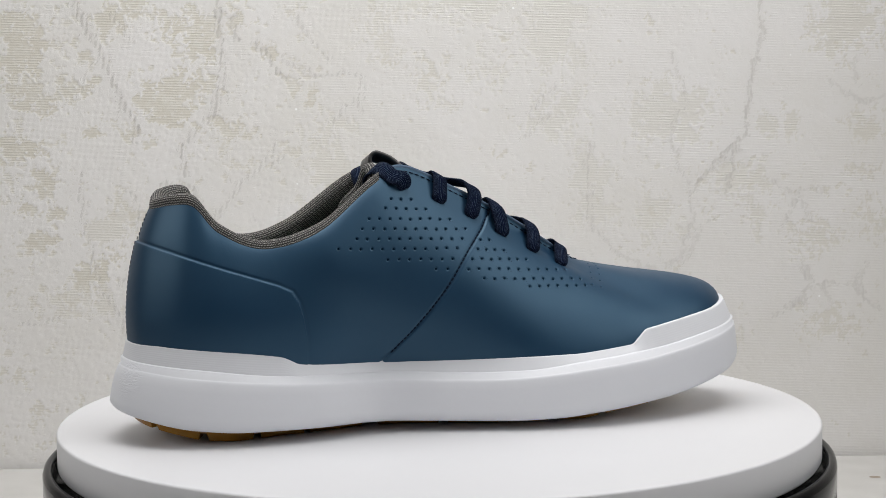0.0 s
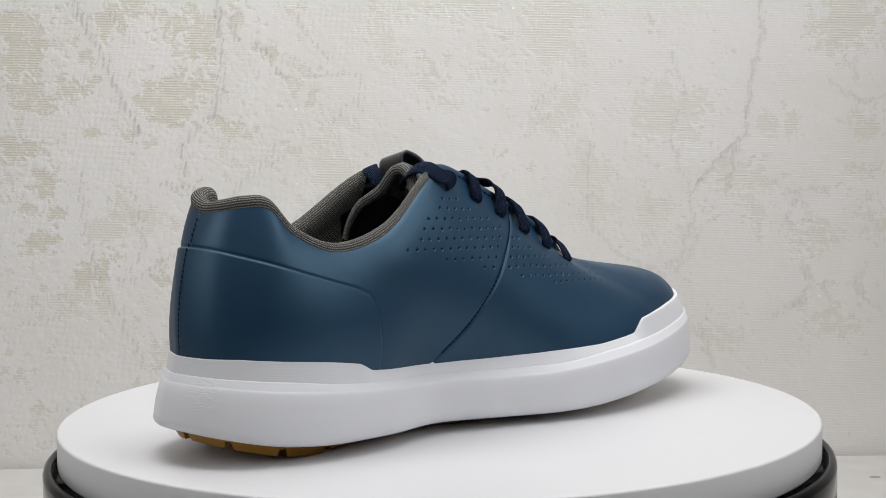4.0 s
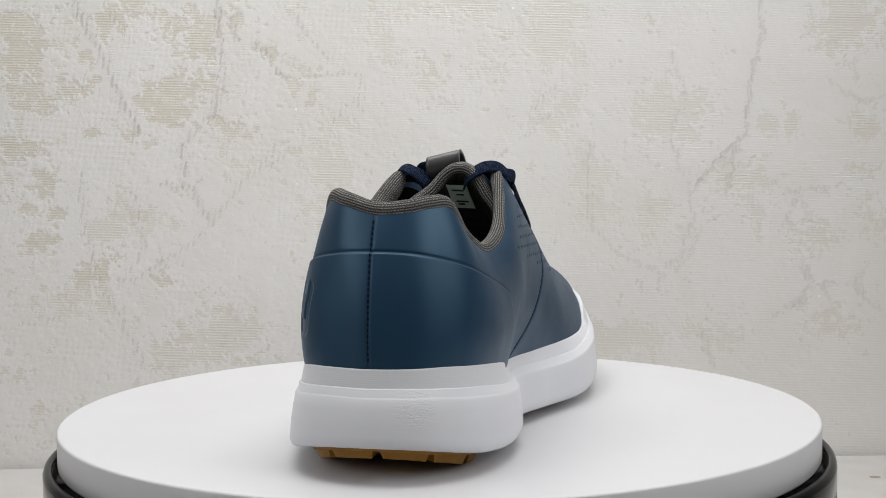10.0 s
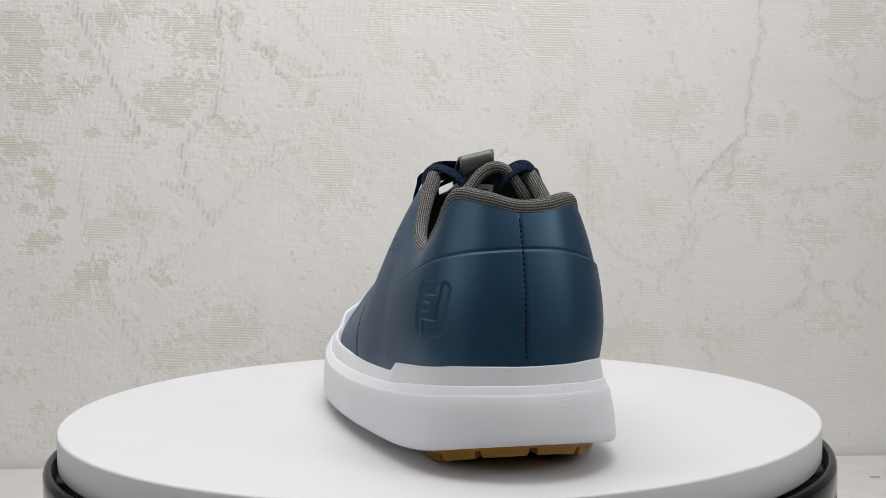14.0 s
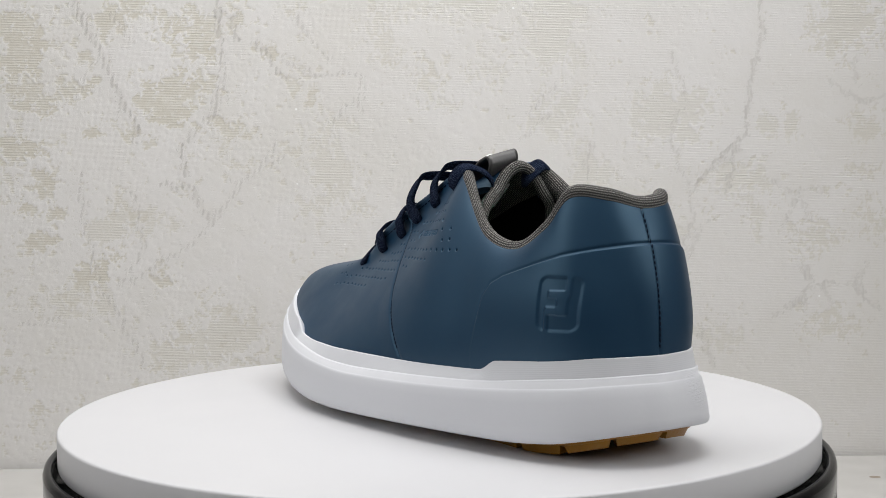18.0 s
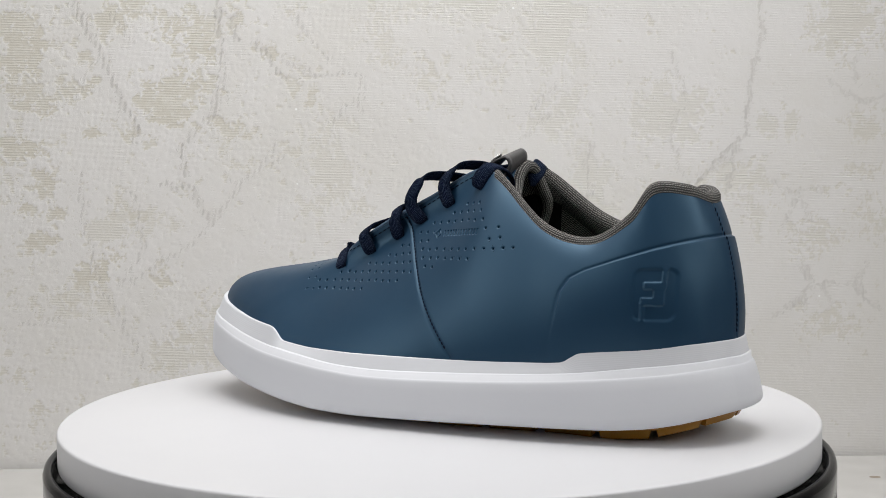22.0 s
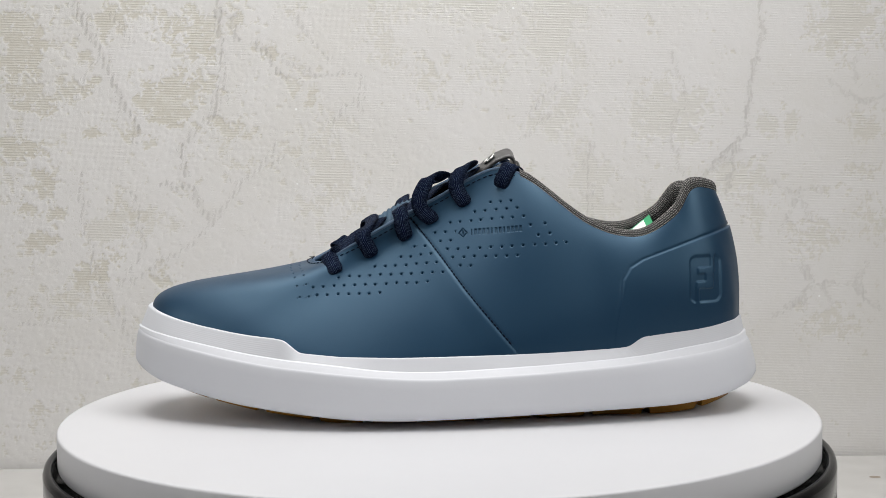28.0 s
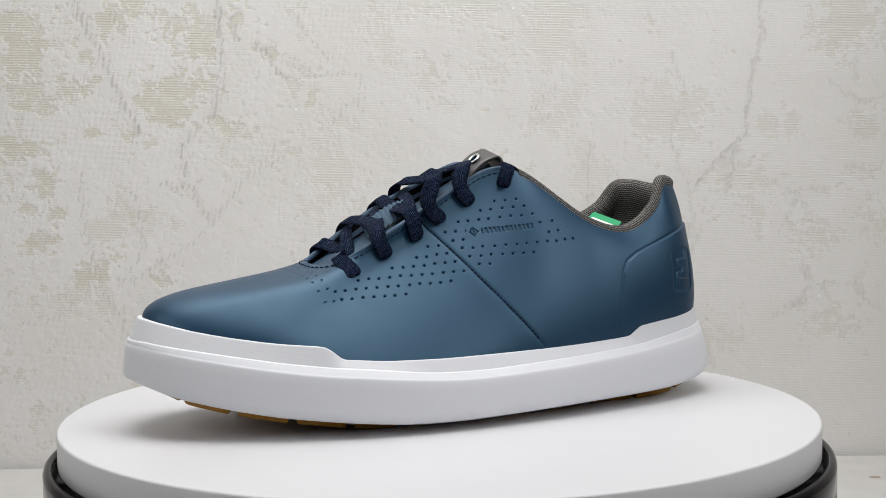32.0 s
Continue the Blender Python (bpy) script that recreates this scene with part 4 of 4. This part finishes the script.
tn /= np.linalg.norm(tn, axis=2)[:, :, None]
tn *= np.where(tn[..., 2:] < 0, -1, 1)
under = top_face - tn * np.interp(fs, [0, 0.5, 1], [2, 3, 4.5])[:, None, None]


def sheet(name, g, material, parent, label, flip=False):
    nr, nc = g.shape[:2]
    a = np.concatenate([[0], np.cumsum(np.linalg.norm(np.diff(g, axis=0), axis=2).mean(1))])
    b = np.concatenate([[0], np.cumsum(np.linalg.norm(np.diff(g, axis=1), axis=2).mean(0))])
    uv = np.stack(np.meshgrid(a, b, indexing="ij")[::-1], -1).reshape(-1, 2) / 1000.0
    return child(name, mesh_from(name, lay(g.reshape(-1, 3)), grid_faces(nr, nc, False, flip), material, True, uv), parent, label)


def tube(path, wide, thick, side, round_seg=14, ends=True):
    """Rings of an oval band along a path; side gives the band's width direction at each point."""
    path, side = np.asarray(path, dtype=float), np.asarray(side, dtype=float)
    d = np.gradient(path, axis=0)
    d /= np.linalg.norm(d, axis=1)[:, None]
    w = side - d * (side * d).sum(1)[:, None]
    w /= np.linalg.norm(w, axis=1)[:, None]
    h = np.cross(d, w)
    wide = np.broadcast_to(np.asarray(wide, dtype=float), len(path)).copy()
    thick = np.broadcast_to(np.asarray(thick, dtype=float), len(path)).copy()
    if ends:
        for k in range(13):
            f = 0.34 + 0.66 * math.sin(0.5 * math.pi * k / 13.0)
            for j in (k, -1 - k):
                wide[j] *= f
                thick[j] *= max(f, 0.5)
    rings = []
    for g in np.linspace(0, 2 * np.pi, round_seg, endpoint=False):
        c, sn = math.cos(g), math.sin(g)
        cw = np.sign(c) * abs(c) ** 0.75
        ch = np.sign(sn) * abs(sn) ** 0.75
        rings.append(path + w * (wide * cw)[:, None] + h * (thick * ch)[:, None])
    return np.array(rings).transpose(1, 0, 2)


def tube_part(name, g, material, parent, label):
    nr, nc = g.shape[:2]
    a = np.concatenate([[0], np.cumsum(np.linalg.norm(np.diff(g.mean(1), axis=0), axis=1))])
    b = np.linspace(0, 1, nc, endpoint=False) * np.linalg.norm(np.diff(g, axis=1), axis=2).sum(1).max()
    uv = np.stack(np.meshgrid(a, b, indexing="ij"), -1).reshape(-1, 2) / 1000.0
    v = np.concatenate([g.reshape(-1, 3), [g[0].mean(0)], [g[-1].mean(0)]])
    f = grid_faces(nr, nc, True).tolist()
    uv = np.concatenate([uv, [uv[0], uv[-1]]])
    ob = child(name, mesh_from(name, lay(v), f, material, True, uv), parent, label)
    return ob


tongue = sheet("tongue", top_face, BLUE, shoe, "padded blue tongue with grey mesh lining", True)
sheet("tongue_lining", under, MESH_GREY, tongue, "dark grey mesh lining of the tongue")
rim = (top_face[-1] + under[-1]) / 2
n_rim = len(rim)
ahead = strand([(101.2, -27.0, 100.5), (101.6, -28.0, 96.0), (103.5, -28.5, 90.0), (106.0, -28.5, 84.0)], 4)
behind = strand([(99.2, 6.8, 103.6), (96.6, 10.6, 100.6), (94.8, 14.2, 96.0), (93.2, 16.8, 90.0), (92.0, 18.0, 84.0)], 4)
rim = np.concatenate([ahead[::-1], rim + np.array([-0.6, 0, 0.4]), behind])
rim_wide = np.concatenate([np.linspace(1.8, 2.7, len(ahead)), np.full(n_rim, 2.8), np.linspace(2.6, 1.2, len(behind))])
for _ in range(6):
    rim[1:-1] = 0.25 * rim[:-2] + 0.5 * rim[1:-1] + 0.25 * rim[2:]
rim_side = np.broadcast_to(np.array([1.0, 0.0, 0.3]), rim.shape)
tube_part("tongue_rim", tube(rim, rim_wide, rim_wide * 0.9, rim_side, 16, False), ROLL_GREY, tongue, "rolled grey mesh rim of the tongue")
for k in (0, -1):
    sheet("tongue_side", np.array([top_face[:, k], under[:, k]]), NAVY_EDGE, tongue, "")
# ribbed keeper on the tongue
keep = []
for i in range(45):
    f = i / 44.0
    xk = 174 - 25 * f
    zc = np.interp(-xk, -SPINE[:, 0], SPINE[:, 2])
    keep.append([(xk, 0.5 + 5.0 * a, zc + 1.2 + 3.6 * math.sin(math.pi * f) ** 0.6 - 0.6 * a * a - 3.4 * a + 0.4 * math.sin(f * 2 * math.pi * 11)) for a in np.linspace(-1, 1, 13)])
sheet("lace_keeper", np.array(keep), KEEPER, tongue, "ribbed pale blue lace keeper strap", True)

# leather pull tab folded over the tongue's top
fold = strand([(124, 110.5), (119, 115.5), (113.5, 120), (109, 122.0), (105.8, 122.8), (103.4, 121.4), (102.6, 118.6), (103.4, 116), (105.5, 113)], 5)
nf = len(fold)
tang = np.gradient(fold, axis=0)
tang /= np.linalg.norm(tang, axis=1)[:, None]
nrm2 = np.column_stack([-tang[:, 1], tang[:, 0]])
strip = []
for y in np.linspace(-10.2, 5.2, 11):
    tilt = -0.22 * (y + 2.5)
    strip.append([(a, y, b + tilt) for a, b in fold])
outer_g = np.array(strip)
inner_g = outer_g + np.column_stack([nrm2[:, 0], np.zeros(nf), nrm2[:, 1]])[None] * 1.5
tab_ring = np.concatenate([outer_g, inner_g[::-1]], 0)
tab = child("pull_tab", mesh_from("pull_tab", lay(tab_ring.transpose(1, 0, 2).reshape(-1, 3)), grid_faces(nf, 22, True), TAB_GREY), tongue, "folded dark grey leather pull tab")
# steel ring in the tab
c = np.array([115.0, -2.4, 119.6])
n_tab = np.array([0.66, 0.12, 0.74])
a, b, n_tab = basis(n_tab, (0, 1, 0))
g = []
for t in np.linspace(0, 2 * np.pi, 32, endpoint=False):
    d = math.cos(t) * a + math.sin(t) * b
    g.append([c + d * (2.7 + 0.75 * math.cos(m)) + n_tab * (0.15 + 0.55 * math.sin(m)) for m in np.linspace(0, 2 * np.pi, 10, endpoint=False)])
g = np.array(g)
f = [(i * 10 + m, i * 10 + (m + 1) % 10, (i + 1) % 32 * 10 + (m + 1) % 10, (i + 1) % 32 * 10 + m) for i in range(32) for m in range(10)]
child("ring", mesh_from("ring", lay(g.reshape(-1, 3)), f, STEEL), tab, "small steel eyelet ring")
# a dark-coloured disc gives the ring's opening its shade
disc = [c + n_tab * 0.08] + [c + n_tab * 0.08 + 2.2 * (math.cos(t) * a + math.sin(t) * b) for t in np.linspace(0, 2 * np.pi, 24, endpoint=False)]
child("ring_hole", mesh_from("ring_hole", lay(disc), [(0, i + 1, (i + 1) % 24 + 1) for i in range(24)], HOLE_SHADE), tab, "dark disc that paints the shade inside the ring")

# laces
EYE_OUT = [(188.5, 67.5), (171.7, 74.9), (155.6, 82.6), (142.4, 90.6), (127.4, 98.3), (110.8, 106.2)]
EYE_IN = [(187.3, 71), (173.4, 77.8), (159, 85.5), (143.9, 94.1), (129.1, 101.1), (113, 107.2)]


def edge_near(x, outer):
    """The upper edge's point at x on one side."""
    k0, k1 = (14.3, 20.6) if outer else (7.6, 13.7)
    idx = np.arange(int(k0 * PER), int(k1 * PER))
    k = idx[np.argmin(np.abs(TOP[idx, 0] - x))]
    return TOP[k], FACE[k], RISE[k]


def lace_piece(name, keys, side, wide=3.85, thick=1.15, label="", parent=None):
    path = strand(keys, 7)
    for _ in range(10):
        path[1:-1] = 0.25 * path[:-2] + 0.5 * path[1:-1] + 0.25 * path[2:]
    sd = strand(side, 7) if len(side) == len(keys) else np.broadcast_to(np.array(side[0], dtype=float), path.shape)
    return tube_part(name, tube(path, wide, thick, sd), LACE, parent or shoe, label)


CROSS_OUT = (192.5, 176.0, 158.5, 150.5, 132.5)
CROSS_IN = (190.0, 175.4, 157.8, 147.6, 130.6)
LOOP_OUT = (1.8, 1.8, 0.6, 7.6, 5.2)
LOOP_IN = (1.2, 1.6, 1.4, 3.6, 1.2)
SAG = [(-2.5, 0, 1.0), (-2.5, 0, 1.6), (-0.5, 0, -2.0), (-7.0, 0, 0.0), (-4.5, 0, 1.5)]
BACK_OUT = (1.2, 1.8, 0.6, 9.0, 7.0)
BACK_IN = (0.3, 0.3, 0.2, 4.0, 0.3)
along = np.array([0.86, 0.0, -0.5])
for i in range(5):
    keys = []
    for outer, eye, cross, rise in ((True, EYE_OUT[i], CROSS_OUT[i], LOOP_OUT[i]), (False, EYE_IN[i], CROSS_IN[i], LOOP_IN[i])):
        p, n = on_side(*eye, outer)
        e, ef, er = edge_near(cross, outer)
        curl = np.array([-1.0, 0, 0.5]) * (BACK_OUT if outer else BACK_IN)[i]
        lift = er * 0.45 + UP * 0.6
        seq = [p - n * 1.2, p + n * 0.6 + (e - p) * 0.04, p + (e - p) * 0.25 + n * 1.6, p + (e - p) * 0.65 + n * 2.0, e + ef * 1.7 + lift * (rise * 0.6), e + lift * (rise + 1.6) - ef * 1.2 + curl * 0.5, e + lift * (rise + 2.0) - ef * 5.0 + curl]
        if outer:
            keys += seq
            first = seq[-1]
        else:
            keys += [(first + seq[-1]) / 2 + np.array(SAG[i])] + seq[::-1]
    lace_piece("lace", keys, [along], 3.7, 0.85, "flat navy braided lace with pale flecks")
# the runs beneath, from side to side
for i in range(5):
    e0, f0, r0 = edge_near(CROSS_OUT[i] - 3, True)
    e1, f1, r1 = edge_near(EYE_IN[i + 1][0] + 2, False)
    m = (e0 + e1) / 2 + np.array([0, 0, 2.0])
    lace_piece("lace_run", [e0 - r0 * 4 + f0 * -2.4, e0 + r0 * 0.2 - f0 * 3.8, m, e1 + r1 * 0.2 - f1 * 3.8, e1 - r1 * 4 - f1 * 2.4], [(0.9, 0.2, -0.4)], 3.2, 0.7, "navy lace crossing under the bars")
# the last turn on each side goes over the edge and into the shoe
for outer, eye in ((True, EYE_OUT[5]), (False, EYE_IN[5])):
    p, n = on_side(*eye, outer)
    e, ef, er = edge_near(104.5 if outer else 106.0, outer)
    if outer:
        tail = [e + ef * 0.9 + er * 2.0, (103.0, 12.0, 115.4), (102.5, 7.5, 113.0), (102.2, 4.5, 109.5), (103.0, 3.0, 105.5)]
        keys = [p - n * 1.2, p + n * 0.9 + (e - p) * 0.04, p + (e - p) * 0.3 + n * 2.2, p + (e - p) * 0.7 + n * 2.2] + [np.array(q) for q in tail]
        sd = [(0.8, 0, 0.55)] * 4 + [(0.75, -0.35, 0.4), (0.72, -0.6, 0.2), (0.7, -0.7, 0.1), (0.7, -0.7, 0.0), (0.7, -0.7, 0.0)]
    else:
        keys = [p - n * 1.2, p + n * 0.9 + np.array([0, 0, 0.3]), p + n * 2.2 + np.array([-1.5, 0, 3.8])] + [np.array(q) for q in [(108.0, -30.9, 112.6), (104.8, -28.2, 116.2), (102.6, -22.5, 116.7), (101.2, -17.5, 114.2), (101.2, -14.0, 110.5), (101.5, -12.5, 106.5)]]
        sd = [(0.85, 0, 0.5), (0.85, 0, 0.5), (0.8, 0, 0.6), (0.8, 0.1, 0.6), (0.78, 0.15, 0.62), (0.76, 0.1, 0.64), (0.76, 0.1, 0.64), (0.85, 0.2, 0.4), (0.95, 0.2, 0.0)]
    lace_piece("lace_end", keys, sd, 3.8, 0.85, "navy lace tucked into the shoe")


# loose thread ends at the front of the lace opening
for k, (dx, dy, dz) in enumerate(((1.6, -0.8, 0.7), (-1.0, 0.9, 1.2), (0.9, 1.5, 0.5))):
    base = TOP[14 * PER + 4 * k] + UP * 0.6
    tuft = [base - UP * 1.2, base + UP * 0.5, base + np.array([dx, dy, dz]) * 0.5 + UP * 0.5, base + np.array([dx, dy, dz])]
    tube_part("loose_thread", tube(strand(tuft, 4), 0.28, 0.28, np.broadcast_to(np.array([0.3, 1.0, 0.1]), (len(strand(tuft, 4)), 3)), 6), THREAD, shoe, "frayed navy thread end")


# labels inside
def plate(name, corners, material, parent, label, thick=0.4):
    c = np.asarray(corners, dtype=float)
    n = np.cross(c[1] - c[0], c[3] - c[0])
    n /= np.linalg.norm(n)
    v = np.concatenate([c, c - n * thick])
    f = [(0, 1, 2, 3), (7, 6, 5, 4), (0, 4, 5, 1), (1, 5, 6, 2), (2, 6, 7, 3), (3, 7, 4, 0)]
    return child(name, mesh_from(name, lay(v), f, material, False), parent, label)


def on_plate(c, u0, u1, v0, v1, lift):
    c = np.asarray(c, dtype=float)
    n = np.cross(c[1] - c[0], c[3] - c[0])
    n /= np.linalg.norm(n)
    at = lambda u, w: c[0] + (c[1] - c[0]) * u + (c[3] - c[0]) * w + n * lift
    return [at(u0, v0), at(u1, v0), at(u1, v1), at(u0, v1)]


TAG = [(36.5, 8, 86.3), (33.5, -24.5, 90.3), (63, -24, 67.5), (66, 10, 63.5)]
tag = plate("size_tag", TAG, GREEN, shoe, "green and white paper tag inside the shoe")
plate("tag_field", on_plate(TAG, 0.13, 0.87, 0.1, 0.86, 0.45), PAPER, tag, "white field of the tag", 0.3)
SIZE = [(125, -2.5, 97.5), (125, -12.5, 97.0), (110.8, -11.5, 107.8), (110.8, -2.0, 108.3)]
size = plate("size_label", SIZE, LABEL_GREY, tongue, "pale printed label on the tongue lining")
for u0, u1, w in ((0.2, 0.75, 0.78), (0.35, 0.7, 0.6), (0.25, 0.8, 0.3), (0.3, 0.6, 0.18)):
    plate("print", on_plate(SIZE, u0, u1, w, w + 0.05, 0.35), INK, size, "", 0.2)

# amber outsole: a plate and a row of lugs round the edge
SOLE = by_x([(-14, 8.2), (-6, 6.4), (5, 4.2), (18, 1.3), (34, 0.0), (195, 0.0), (210, 2.2), (234, 5.4), (254, 9.2), (274, 14), (288, 19.5)], None, 10)
arc = np.concatenate([[0], np.cumsum(np.linalg.norm(np.diff(ring, axis=0), axis=1))])
INSET = smooth_ring(np.interp(ring[:, 0], [-14, 5, 32, 60, 185, 235, 288], [6.6, 7.5, 11.5, 18.0, 18.0, 12.0, 8.0]), 10)
ring_part("outsole", [(60, SOLE + 0.8), (24, SOLE + 0.8), (INSET + 7, np.minimum(SOLE + 2.2, Z_FOOT - 2.4)), (INSET + 2.4, Z_FOOT - 2.4), (INSET + 1.1, Z_FOOT - 2.0), (INSET + 0.3, Z_FOOT - 0.5), (INSET, Z_FOOT + 2.0)], AMBER,
          "amber rubber outsole plate", True)
n_lug = 26
for k in range(n_lug):
    m0 = (k + 0.02) * arc[-1] / n_lug + 3.0
    m1 = (k + 0.98) * arc[-1] / n_lug + 3.0
    ids = [int(np.argmin(np.abs(arc - (m % arc[-1])))) for m in np.linspace(m0, m1, 9)]
    lows = [int(np.argmin(np.abs(arc - (m % arc[-1])))) for m in np.linspace(m0 + 2.0, m1 - 2.0, 9)]
    v = []
    for i, j in zip(ids, lows):
        o, l = OUT[i], OUT[j]
        b0, b1 = np.append(ring[i], 0.0), np.append(ring[j], 0.0)
        v += [b0 - o * INSET[i] + UP * (Z_FOOT[i] + 1.0), b1 - l * (INSET[j] + 3.4) + UP * SOLE[j], b1 - l * (INSET[j] + 13) + UP * SOLE[j], b0 - o * (INSET[i] + 15) + UP * (Z_FOOT[i] + 1.0)]
    f = [(a * 4 + c, a * 4 + (c + 1) % 4, a * 4 + 4 + (c + 1) % 4, a * 4 + 4 + c) for a in range(8) for c in range(4)] + [(3, 2, 1, 0), (32, 33, 34, 35)]
    child("lug", mesh_from("lug", lay(v), f, AMBER, False), shoe, "")


def motions():
    """The platform turns steadily and carries the shoe."""
    rows = [(t, pose(0, 0, 0, 0, 0, turn_angle(t))) for t in np.arange(0.0, 32.01, 1.0)]
    walk(platform, rows)
    walk(shoe, rows)


motions()
